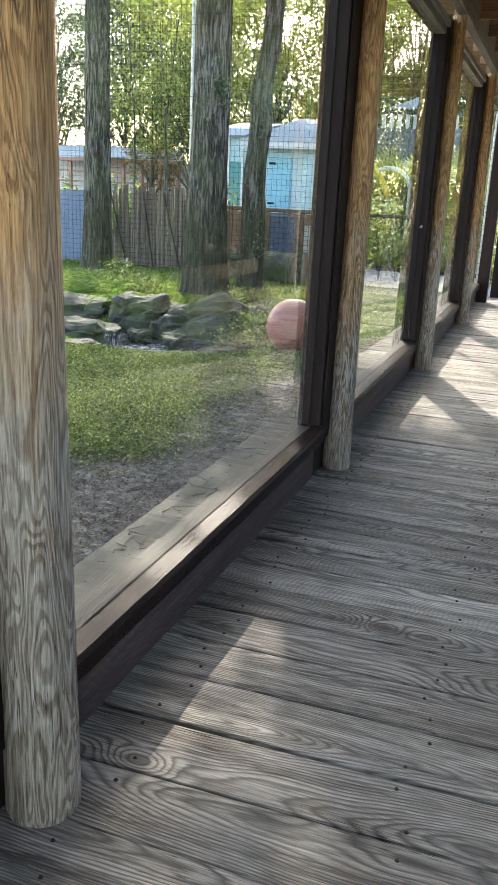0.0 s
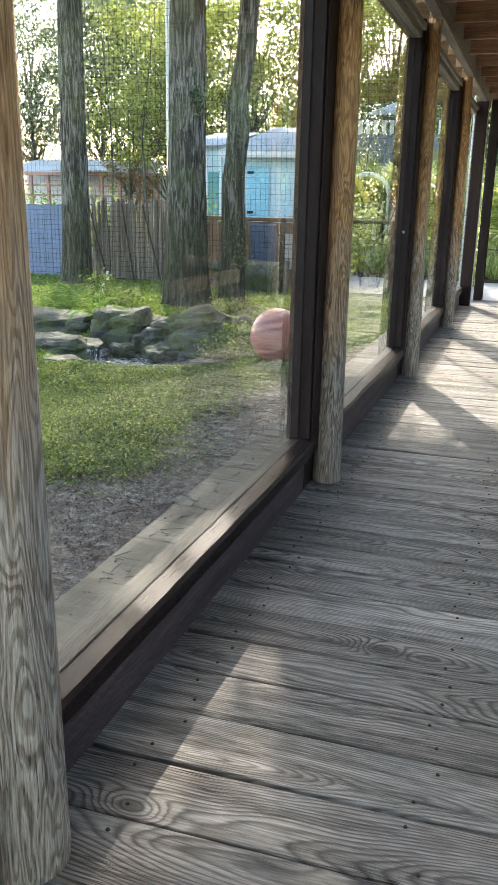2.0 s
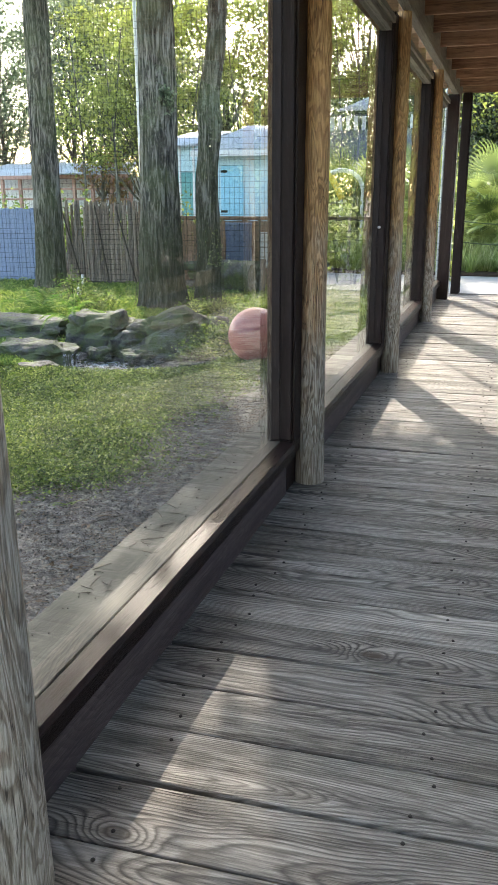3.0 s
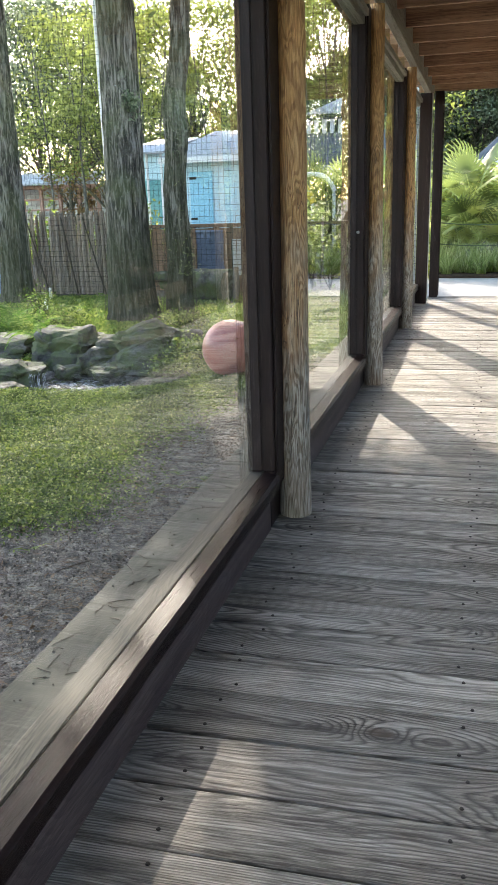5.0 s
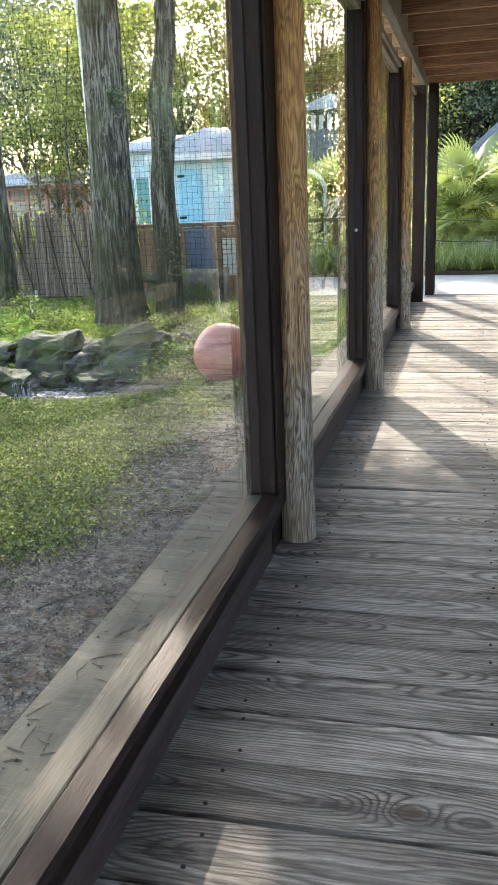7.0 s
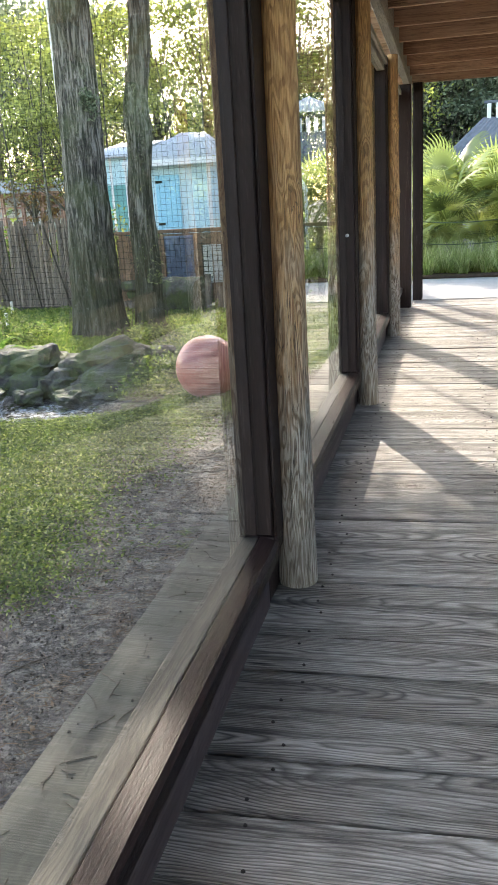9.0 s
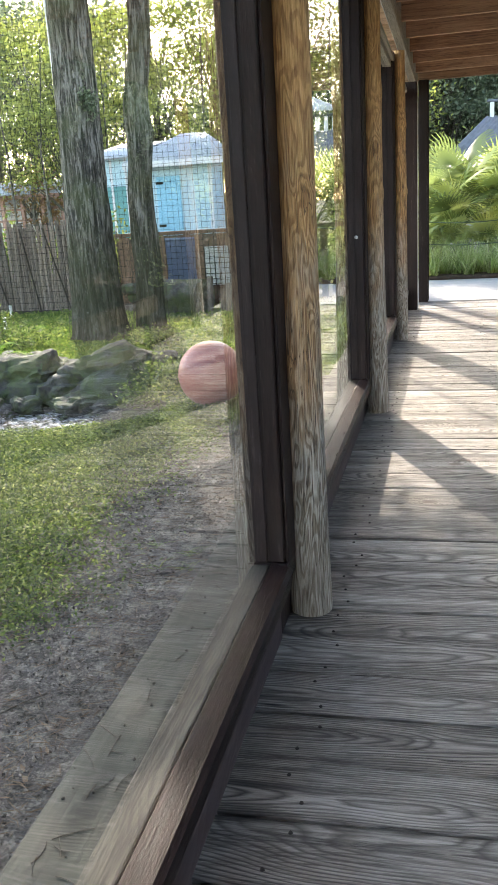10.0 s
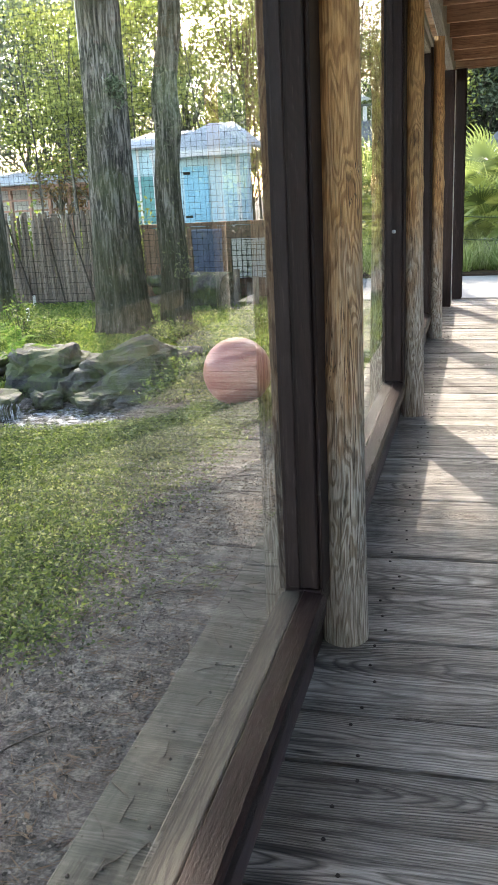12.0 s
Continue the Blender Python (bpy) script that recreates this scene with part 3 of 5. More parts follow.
def build_window(name, y0, y1):
    w = tagged(empty(name), "large fixed viewing pane above a low timber sill", "window", kind="structure")
    box("skirt", -0.225, -0.160, y0, y1, -0.05, 0.20, M_SKIRT, w, 0.006)
    # sloped cap, painted dark
    bm = bmesh.new()
    prof = [(-0.190, 0.19), (-0.128, 0.19), (-0.116, 0.205), (-0.112, 0.262), (-0.124, 0.278), (-0.186, 0.288), (-0.190, 0.284)]
    n = 40
    rows = []
    for k in range(n + 1):
        yy = (y1 - y0) * (k / n - 0.5)
        rows.append([bm.verts.new((px + 0.185 + 0.002 * noise.noise((yy * 3, px * 40, 1)), yy, pz - 0.24 + 0.002 * noise.noise((yy * 5, px * 60, 7)))) for px, pz in prof])
    for k in range(n):
        for j in range(len(prof)):
            j2 = (j + 1) % len(prof)
            bm.faces.new((rows[k][j], rows[k][j2], rows[k + 1][j2], rows[k + 1][j]))
    bm.faces.new(rows[0])
    bm.faces.new(rows[-1])
    bmesh.ops.recalc_face_normals(bm, faces=bm.faces)
    ob = part("sill_cap", bm, M_SILL_DARK, w, "glossy dark brown painted sill cap, worn")
    ob.location = (-0.185, (y0 + y1) / 2, 0.24)
    box("glazing_bead", -0.277, -0.195, y0, y1, 0.2, 0.286, M_SILL_GREY, w, 0.005, "bare weathered glazing bead")
    box("ledge", -0.462, -0.282, y0 - 0.02, y1 + 0.02, 0.195, 0.256, M_LEDGE, w, 0.006, "grey-green outer ledge with stains")
    box("ledge_face", -0.440, -0.400, y0, y1, -0.25, 0.193, M_LEDGE, w, 0.004)
    zt0, zt1 = 2.80 - 0.012 * y0, 2.80 - 0.012 * y1
    pane = box("pane", -0.1945, -0.1915, y0 - 0.02, y1 + 0.02, 0.2015, zt0 + 0.05, M_GLASS, w, 0)
    pane.visible_shadow = False
    # head of the frame rises with the beam
    for nm, xa, xb, dz0, dz1, mt in (("head", -0.27, -0.15, 0.0, 0.14, M_BEAM), ("head_stop", -0.148, -0.12, 0.05, 0.10, M_BEAM)):
        bm = box_bm(xa - (xa + xb) / 2, xb - (xa + xb) / 2, y0 - (y0 + y1) / 2, y1 - (y0 + y1) / 2, dz0 - 0.07, dz1 - 0.07, 0.004)
        for v in bm.verts:
            v.co.z -= 0.012 * v.co.y
        ob = part(nm, bm, mt, w)
        ob.location = ((xa + xb) / 2, (y0 + y1) / 2, (zt0 + zt1) / 2 + 0.07)
    return w


edges = (-12.2, -9.2, -6.2) + FRAMES + (LAST - 0.1,)
for i in range(len(edges) - 1):
    build_window("window_%d" % (i + 1), edges[i] + (0.25 if i else 0), edges[i + 1])


def build_frame_post(y, bolt):
    top = 2.94 - 0.012 * y
    p = tagged(empty("frame_post", (0, y, 0)), "dark brown painted timber mullion with scuffed edges", "window frame", "mullions of the viewing wall")
    box("outer_board", -0.272, -0.203, 0, 0.25, 0.29, top, M_FRAME, p, 0.004)
    box("inner_board", -0.206, -0.142, 0.012, 0.25, 0.29, top, M_FRAME, p, 0.004)
    box("edge_strip", -0.1405, -0.128, 0.03, 0.2, 0.27, top, M_FRAME, p, 0.003)
    box("base_block", -0.235, -0.165, 0.02, 0.24, -0.05, 0.2, M_FRAME, p, 0.004)
    box("sill_block", -0.277, -0.13, 0.0, 0.25, 0.2, 0.288, M_SILL_DARK, p, 0.004)
    box("ledge_block", -0.46, -0.282, 0.022, 0.228, 0.195, 0.254, M_LEDGE, p, 0.004)
    if bolt:
        bm = bmesh.new()
        bmesh.ops.create_uvsphere(bm, u_segments=16, v_segments=10, radius=0.012, matrix=Matrix.Diagonal((1, 0.5, 1, 1)))
        ob = part("bolt_head", bm, M_GALV, p, "small pale bolt head", True)
        ob.location = (-0.190, 0.010, 1.270)
    return p


for k, y in enumerate(FRAMES):
    build_frame_post(y, k == 2)


def build_log(x, y, r, seed, height, knots, taper=0.08):
    """A peeled log: slightly crooked, tapered, with knots and a checked foot."""
    n, seg = 120, 40
    verts = []
    for i in range(n + 1):
        f = i / n
        z = height * f
        cx, cy = 0.004 * math.sin(z * 1.3 + seed) - 0.1 * taper * r * f, 0.008 * math.sin(z * 1.7 + seed * 2)
        for j in range(seg):
            a = 2 * math.pi * j / seg
            rr = r * (1.04 - taper * f ** 0.7)
            rr *= 1 + 0.035 * noise.noise((math.cos(a) * 1.6, math.sin(a) * 1.6, z * 1.1 + seed))
            rr *= 1 + 0.022 * noise.noise((math.cos(a) * 7, math.sin(a) * 7, z * 2.2 + seed * 3))
            for kz, ka in knots:
                da = math.atan2(math.sin(a - ka), math.cos(a - ka))
                rr += 0.010 * math.exp(-((z - kz) / 0.05) ** 2 - (da / 0.5) ** 2)
            if z < 0.02:
                rr *= 0.97 + 0.03 * z / 0.02
            verts.append((cx + rr * math.cos(a), cy + rr * math.sin(a), z))
    i = np.arange(n)[:, None] * seg
    j = np.arange(seg)[None, :]
    k = (j + 1) % seg
    faces = np.stack([i + j, i + k, i + seg + k, i + seg + j], -1).reshape(-1, 4)
    ob = mesh_np("log_post", verts, faces, M_LOG, smooth=True)
    ob.location = (x, y, 0.0)
    tagged(ob, "peeled pine log post, brown above and silvery grey below", "post", "log posts along the glass wall")
    return ob


for k, y in enumerate(POSTS):
    build_log(-0.083, y, 0.093 if k == 0 else 0.082 - 0.003 * k, 3.7 * k + 1.2, 2.97 - 0.012 * y,
              ((1.55, -1.0 + 0.3 * k), (0.95, -2.0), (2.2, -0.3)), 0.14 if k == 0 else 0.30)

# square dark posts at the end of the deck
for (x0, x1, y0, y1, top) in ((-0.16, 0.0, LAST - 0.1, LAST + 0.06, 2.87), (-0.01, 0.12, 9.33, 9.46, 2.975)):
    p = tagged(empty("square_post", ((x0 + x1) / 2, (y0 + y1) / 2, 0)), "dark painted square timber post at the deck's end", "post", "square end posts")
    box("shaft", x0 - p.location.x, x1 - p.location.x, y0 - p.location.y, y1 - p.location.y, 0, top, M_FRAME, p, 0.006)
    box("edge_strip", x1 - p.location.x + 0.001, x1 - p.location.x + 0.012, -0.03, 0.03, 0.02, top, M_TRIM if x1 < 0.05 else M_FRAME, p, 0.002)

# beam on the posts
def build_beam():
    y0, y1 = -12.4, 9.32
    bm = box_bm(-0.04, 0.04, y0, y1, -0.14, 0.14, 0.008)
    bmesh.ops.subdivide_edges(bm, edges=[e for e in bm.edges if abs(e.verts[0].co.y - e.verts[1].co.y) > 1], cuts=30)
    for v in bm.verts:
        v.co.z += -0.012 * v.co.y + 0.006 * noise.noise((0, v.co.y * 0.7, 0))
    ob = part("beam", bm, M_BEAM)
    ob.location = (-0.06, 0, 3.11)
    tagged(ob, "long weathered grey beam on the log posts", "beam", kind="structure")


build_beam()


def build_ceiling():
    """Rafters across the walk and roof boards on them, one mesh."""
    bm = bmesh.new()
    slope = -0.012
    y = -12.1
    while y < 10.0:
        z = 3.05 + slope * (y - 2.0)
        box_bm(-0.25, 2.95, y - 0.022, y + 0.022, z + 0.02, z + 0.205, 0.004, bm)
        y += 0.80
    for k in range(0, 157):
        yy = -12.36 + k * 0.145
        z = 3.05 + slope * (yy - 2.0) + 0.208
        box_bm(-0.45, 3.1, yy, yy + 0.141, z, z + 0.022, 0, bm)
    ob = part("ceiling", bm, M_RAFTER)
    tagged(ob, "brown timber rafters under roof boards", "ceiling", kind="structure")


build_ceiling()

# far side of the walk: posts, beam and a low plank, seen in the glass
def build_far_side():
    bm = box_bm(-0.04, 0.04, -12.4, 9.3, -0.14, 0.14, 0.008)
    for v in bm.verts:
        v.co.z -= 0.012 * v.co.y
    ob = part("beam", bm, M_BEAM)
    ob.location = (2.45, 0, 3.06)
    tagged(ob, "weathered grey beam on the open side", "beam", kind="structure")
    for y in (-9.0, -3.0, 7.6):
        ob = build_log(2.45, y, 0.085, y * 2.1, 2.925 - 0.012 * y, ((1.2, 2.5), (2.0, 1.0)))
        tagged(ob, "peeled round log post on the open side of the walk", "post", "log posts on the open side")
    b = tagged(empty("plank_rail", (1.99, 3.81, 0)), "broad brown plank rail on two stub posts", "railing")
    b.rotation_euler = (0, 0, 0.040)
    box("plank", -0.03, 0.03, -0.88, 0.88, 0.585, 0.735, M_BROWN_PLANK, b, 0.008)
    for s in (-0.78, 0.78):
        box("stub_post", 0.032, 0.10, s - 0.02, s + 0.02, 0.0, 0.72, M_BROWN_PLANK, b, 0.005)


build_far_side()


# Added wall, never in view: keeps light from behind off the near deck.
ob = box("wall_south", -0.5, 3.0, -12.75, -12.6, -0.1, 3.0, M_BROWN_PLANK, None, 0.01)
tagged(ob, "plain brown timber wall added out of view, closing the walk against light", "wall", kind="structure")


# ---- ground ----
def build_ground():
    def axis(lo, hi, step):
        far = np.array([3.0, 8, 16, 30, 60, 120, 250, 500])
        return np.concatenate([lo - far[::-1], np.arange(lo, hi + 1e-6, step), hi + far])
    xs, ys = axis(-10.0, 4.0, 0.07), axis(-6.0, 15.0, 0.09)
    X, Y = np.meshgrid(xs, ys)
    Z = ground_z(X, Y)
    near = (X > -9) & (X < -0.45) & (Y > -5) & (Y < 12)
    lump = np.zeros_like(Z)
    for a, b, c, d in ((7.1, 3.3, 0.2, 0.006), (13.7, -9.1, 1.3, 0.005), (23.0, 17.0, 2.2, 0.004), (-31.0, 27.0, 0.7, 0.003)):
        lump += d * np.sin(a * X + b * Y + c + 2 * np.sin(0.7 * X * b / 5)) * np.sin(b * X - a * Y + c)
    Z = Z + np.where(near, lump, 0)
    nx, ny = len(xs), len(ys)
    i = np.arange(ny - 1)[:, None] * nx
    j = np.arange(nx - 1)[None, :]
    f = np.stack([i + j, i + j + 1, i + nx + j + 1, i + nx + j], -1).reshape(-1, 4)
    ob = mesh_np("ground", np.stack([X, Y, Z], -1).reshape(-1, 3), f, M_GROUND, smooth=True)
    tagged(ob, "grey-brown sandy soil with litter", "ground", kind="structure")


build_ground()
ob = box("pavement", -0.4, 2.8, 9.42, 12.35, -0.2, 0.0, M_CONCRETE, None, 0.01)
tagged(ob, "pale sunlit concrete path beyond the deck", "path", kind="structure")
ob = box("planting_bed", -0.4, 14, 12.36, 17.5, -0.2, 0.06, M_MULCH, None, 0.03)
tagged(ob, "brown mulch planting bed beside the path", "planting bed", kind="structure")
ob = box("verge", 2.75, 30, -20, 9.2, -0.4, -0.08, M_MULCH, None, 0.02)
tagged(ob, "dark mulch on the open side of the deck", "path", kind="structure")


# ---- enclosure: trees, rocks, stream ----
def on_ground(x, y):
    return float(ground_z(np.array(x), np.array(y)))


def limb(points, r0, r1, sides=7):
    pts = np.asarray(points, float)
    return tube(pts, np.linspace(r0, r1, len(pts)), sides)


# gaps cut in the unseen crowns to shape sun patches on sill and deck: middle and half axes of each patch
CROWN_GAPS = ((-0.12, -2.05, 0.33, 0.14), (-0.08, -1.52, 0.36, 0.20), (-0.35, -1.0, 0.16, 0.12))


def build_trunk(name, base, path, radii, label, seed, height, crown_clumps, leaf_mat, wire_to=0.0):
    """A forest tree: ridged trunk through the points of path (z: x, y), limbs above, and a crown of leaf clumps."""
    tree = tagged(empty(name, base), label, "tree", "tall trees in the enclosure")
    n, seg = 150, 72
    zs = np.linspace(-0.12, height, n)
    pz = [p[0] for p in path]
    cx = np.interp(zs, pz, [p[1] for p in path])
    cy = np.interp(zs, pz, [p[2] for p in path])
    rr = np.interp(zs, [q[0] for q in radii], [q[1] for q in radii])
    k = np.ones(7) / 7
    for arr in (cx, cy, rr):
        arr[3:-3] = np.convolve(arr, k, "valid")
    verts = []
    for i in range(n):
        z = zs[i]
        for j in range(seg):
            a = 2 * math.pi * j / seg
            ca, sa = math.cos(a), math.sin(a)
            ridge = 1 - abs(noise.noise((ca * 7.5 + 0.3 * z, sa * 7.5, z * 0.7 + seed))) * 2.4
            flare = 0.25 * math.exp(-max(z, 0) / 0.14) * (0.6 + 0.6 * noise.noise((ca * 2, sa * 2, seed + 3)))
            r = rr[i] * (0.92 + 0.115 * ridge + 0.06 * noise.noise((ca * 1.3, sa * 1.3, z * 0.5 + seed)) + flare)
            verts.append((cx[i] + r * ca, cy[i] + r * sa, z))
    i = np.arange(n - 1)[:, None] * seg
    j = np.arange(seg)[None, :]
    kk = (j + 1) % seg
    faces = np.stack([i + j, i + kk, i + seg + kk, i + seg + j], -1).reshape(-1, 4)
    mesh_np("trunk", verts, faces, M_BARK, tree, smooth=True)
    if wire_to:
        pieces = []
        for s in (1, -1):
            for q in range(34):
                zz = np.linspace(0.02, wire_to, 26)
                a = q * 2 * math.pi / 34 + s * zz * 2.2
                r = np.interp(zz, zs, rr) * 1.11 + 0.01 + 0.06 * np.exp(-zz / 0.14)
                x = np.interp(zz, zs, cx) + r * np.cos(a)
                y = np.interp(zz, zs, cy) + r * np.sin(a)
                pieces.append(tube(np.stack([x, y, zz], 1), 0.0011, 3))
        mesh_np("wire_wrap", *gather(pieces), M_TWIG, tree, "thin wire netting round the foot of the trunk")
    if crown_clumps:
        limbs, cents = [], []
        for c in crown_clumps:
            c = np.array(c) - np.array(base)
            z0 = min(height * 0.97, max(4.9, c[2] - 1.0))
            s = np.array([np.interp(z0, pz, [p[1] for p in path]), np.interp(z0, pz, [p[2] for p in path]), z0])
            mid = (s + c) / 2 + np.array([0, 0, 0.25])
            if len(cents) % 3 == 0:
                limbs.append(limb([s, mid, c], 0.032, 0.010))
            pts = c + rng.normal(size=(260, 3)) * np.array([0.42, 0.42, 0.26])
            fall = pts + np.array(base) - np.outer((pts[:, 2] + base[2] - 0.27) / SUN.z, np.array(SUN))
            gap = np.full(len(pts), 9.0)
            for gx, gy, rx, ry in CROWN_GAPS:
                gap = np.minimum(gap, ((fall[:, 0] - gx) / rx) ** 2 + ((fall[:, 1] - gy) / ry) ** 2)
            cents.append(pts[gap > 1 + 0.5 * rng.uniform(-1, 1, len(pts))])
        mesh_np("limbs", *gather(limbs), M_BARK, tree, smooth=True)
        mesh_np("crown", *leaf_quads(np.concatenate(cents), 0.15, 0.075), leaf_mat, tree)
    return tree


def shade_clumps(xr, yr, count, dist):
    """Clump centres of an unseen crown, set up-sun of a stretch of deck to shade it."""
    out = []
    for _ in range(count):
        x, y = rng.uniform(*xr), rng.uniform(*yr)
        s = rng.uniform(*dist)
        if -1.0 < x < 0.45 and -3.2 < y < -1.0:
            continue
        out.append((x + SUN.x * s, y + SUN.y * s, SUN.z * s))
    return out


zA = on_ground(-4.2, 7.4)
build_trunk("tree", (-4.2, 7.5, zA), ((-0.2, 0.02, 0), (1.0, 0.0, 0), (2.9, 0.03, 0), (4.2, 0.04, 0), (9, 0.25, 0.2)),
            ((-0.2, 0.40), (0.3, 0.355), (1.2, 0.31), (2.5, 0.275), (4.0, 0.255), (9, 0.17)),
            "tall grey-barked tree with moss and netting round its foot", 2.0, 9.0,
            shade_clumps((-1.0, 1.8), (-4.2, -0.8), 36, (10.5, 13.0)), M_OAK, 1.45)
build_trunk("tree", (-3.52, 7.75, on_ground(-3.5, 7.7)), ((-0.2, -0.05, 0), (0.8, 0.0, 0), (1.9, -0.02, 0), (2.6, 0.06, 0), (2.95, 0.02, 0), (3.7, 0.16, 0), (8, 0.4, 0.1)),
            ((-0.2, 0.23), (0.4, 0.20), (1.3, 0.185), (2.2, 0.155), (2.75, 0.175), (3.2, 0.15), (8, 0.09)),
            "slender crooked grey-barked tree with netting round its foot", 6.0, 8.0,
            shade_clumps((-0.9, 1.9), (-1.0, 0.3), 22, (9.5, 12.0)), M_OAK, 1.35)
build_trunk("tree", (-7.25, 9.5, on_ground(-7.2, 9.5)), ((-0.2, -0.1, 0), (1.0, -0.05, 0), (4.6, 0.0, 0), (8, 0.1, 0)),
            ((-0.2, 0.32), (0.5, 0.27), (2.0, 0.235), (4.6, 0.215), (8, 0.15)),
            "tall straight tree with dark furrowed bark by the fence", 11.0, 8.0,
            [(-7.5 + rng.normal() * 1.2, 8.6 + rng.normal() * 1.0, 5.6 + rng.uniform(0, 2)) for _ in range(14)], M_OAK, 0.0)


def build_rock(x, y, z, size, seed, tilt=0.0, label="grey weathered rock with moss beside the stream"):
    bm = bmesh.new()
    bmesh.ops.create_icosphere(bm, subdivisions=4, radius=1)
    for v in bm.verts:
        p = v.co.copy()
        q = Vector((p.x * 1.2, p.y * 1.2, p.z * 1.2)) + Vector((seed * 3.1, seed, 0))
        d = 1 + 0.42 * noise.noise(q) + 0.20 * noise.noise(q * 2.3) + 0.08 * noise.noise(q * 6)
        cubed = Vector([math.copysign(abs(c) ** 0.72, c) for c in p])
        w = cubed * d
        w.z = w.z * 0.9 + 0.1 * round(w.z * 3) / 3
        v.co = Vector((w.x * size[0], w.y * size[1], w.z * size[2]))
    ob = part("rock", bm, M_ROCK, smooth=False)
    ob.location = (x, y, z)
    ob.rotation_euler = (tilt, tilt * 0.6, seed)
    return tagged(ob, label, "rock", "rocks round the stream")


for x, y, z, s, seed, tl in (
        (-4.75, 4.75, -0.14, (0.66, 0.44, 0.22), 0.10, 0.05), (-5.8, 5.0, -0.14, (0.55, 0.4, 0.18), 0.3, 0.0),
        (-3.80, 4.72, -0.13, (0.44, 0.42, 0.31), 0.15, 0.06), (-2.86, 4.72, -0.13, (0.58, 0.42, 0.33), 0.25, -0.12),
        (-3.32, 4.45, -0.20, (0.26, 0.24, 0.22), 2.1, 0.05), (-4.12, 3.72, -0.20, (0.46, 0.32, 0.17), 0.2, 0.08),
        (-3.02, 4.16, -0.24, (0.22, 0.15, 0.11), 1.0, 0.1), (-2.72, 4.22, -0.25, (0.20, 0.12, 0.06), 0.7, 0.0),
        (-2.32, 4.30, -0.20, (0.30, 0.24, 0.13), 1.6, 0.1), (-2.25, 3.75, -0.20, (0.16, 0.09, 0.025), 0.2, 0.0),
        (-2.3, 3.35, -0.20, (0.14, 0.08, 0.025), 0.9, 0.0), (-2.0, 4.05, -0.19, (0.15, 0.09, 0.025), 0.4, 0.0),
        (-3.55, 4.15, -0.22, (0.17, 0.13, 0.09), 2.4, 0.1), (-3.3, 2.98, -0.24, (0.26, 0.10, 0.05), 0.3, 0.0),
        (-3.75, 3.12, -0.21, (0.22, 0.16, 0.08), 1.3, 0.05)):
    build_rock(x, y, z, s, seed, tl)


def build_stream():
    n = 60
    bm = bmesh.new()
    mid = bm.verts.new((-3.1, 3.7, -0.285))
    ring = []
    for k in range(n):
        a = 2 * math.pi * k / n
        r = 1 + 0.25 * noise.noise((math.cos(a) * 2, math.sin(a) * 2, 3))
        ring.append(bm.verts.new((-3.1 + 1.0 * r * math.cos(a), 3.72 + 0.62 * r * math.sin(a), -0.285)))
    for k in range(n):
        bm.faces.new((mid, ring[k], ring[(k + 1) % n]))
    tagged(part("water", bm, M_WATER), "shallow stream water over stones, foam and glints painted in its colour", "water", kind="structure")
    # a small fall over the lip of a rock
    pieces = []
    for k in range(14):
        x = -3.70 + 0.014 * k + rng.normal() * 0.004
        y = 3.62 + rng.normal() * 0.015
        zz = np.linspace(-0.12, -0.28, 6)
        pieces.append(tube(np.stack([x + 0.06 * (1 - (zz + 0.28) / 0.16), y - 0.10 * np.abs(1 - (zz + 0.28) / 0.16) ** 0.5, zz], 1), 0.0028, 4))
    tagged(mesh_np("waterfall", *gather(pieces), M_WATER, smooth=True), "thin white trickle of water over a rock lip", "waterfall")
    peb = bmesh.new()
    for k in range(240):
        a, r = rng.uniform(0, 6.28), math.sqrt(rng.uniform(0, 1))
        s = rng.uniform(0.008, 0.022)
        m = Matrix.LocRotScale((-2.9 + 0.95 * r * math.cos(a), 3.95 + 0.5 * r * math.sin(a), -0.283 + s * 0.2), Euler((0, 0, rng.uniform(0, 6))), (s * 1.4, s, s * 0.6))
        bmesh.ops.create_icosphere(peb, subdivisions=1, radius=1, matrix=m)
    tagged(part("pebbles", peb, M_ROCK), "wet grey pebbles in the stream", "pebbles", kind="stuff")


build_stream()


def build_ball():
    bm = bmesh.new()
    bmesh.ops.create_uvsphere(bm, u_segments=64, v_segments=40, radius=0.28)
    for v in bm.verts:
        if abs(v.co.z) < 0.012:
            v.co *= 0.992
    ob = part("play_ball", bm, M_BALL, smooth=True)
    ob.location = (-1.54, 3.72, on_ground(-1.54, 3.72) + 0.272)
    ob.rotation_euler = (0.9, 0.4, 0.3)
    tagged(ob, "large faded red plastic play ball on the grass", "ball")
    bm = bmesh.new()
    bmesh.ops.create_cone(bm, cap_ends=True, segments=24, radius1=0.035, radius2=0.03, depth=0.012)
    p = part("plug", bm, M_BALL, ob)
    p.location = (0, 0, 0.279)


build_ball()


# ---- low plants ----
def patch(xr, yr, n):
    return rng.uniform(*xr, n), rng.uniform(*yr, n)


def fbm(x, y, s):
    return (np.sin(x * 2.3 * s + 1.3 * np.sin(y * 1.9 * s)) + np.sin(y * 2.9 * s + 1.7 * np.sin(x * 1.3 * s) + 2)
            + 0.6 * np.sin(x * 6.1 * s + y * 5.3 * s) + 0.5 * np.sin(x * 9.7 * s - y * 11.3 * s)) / 3.1


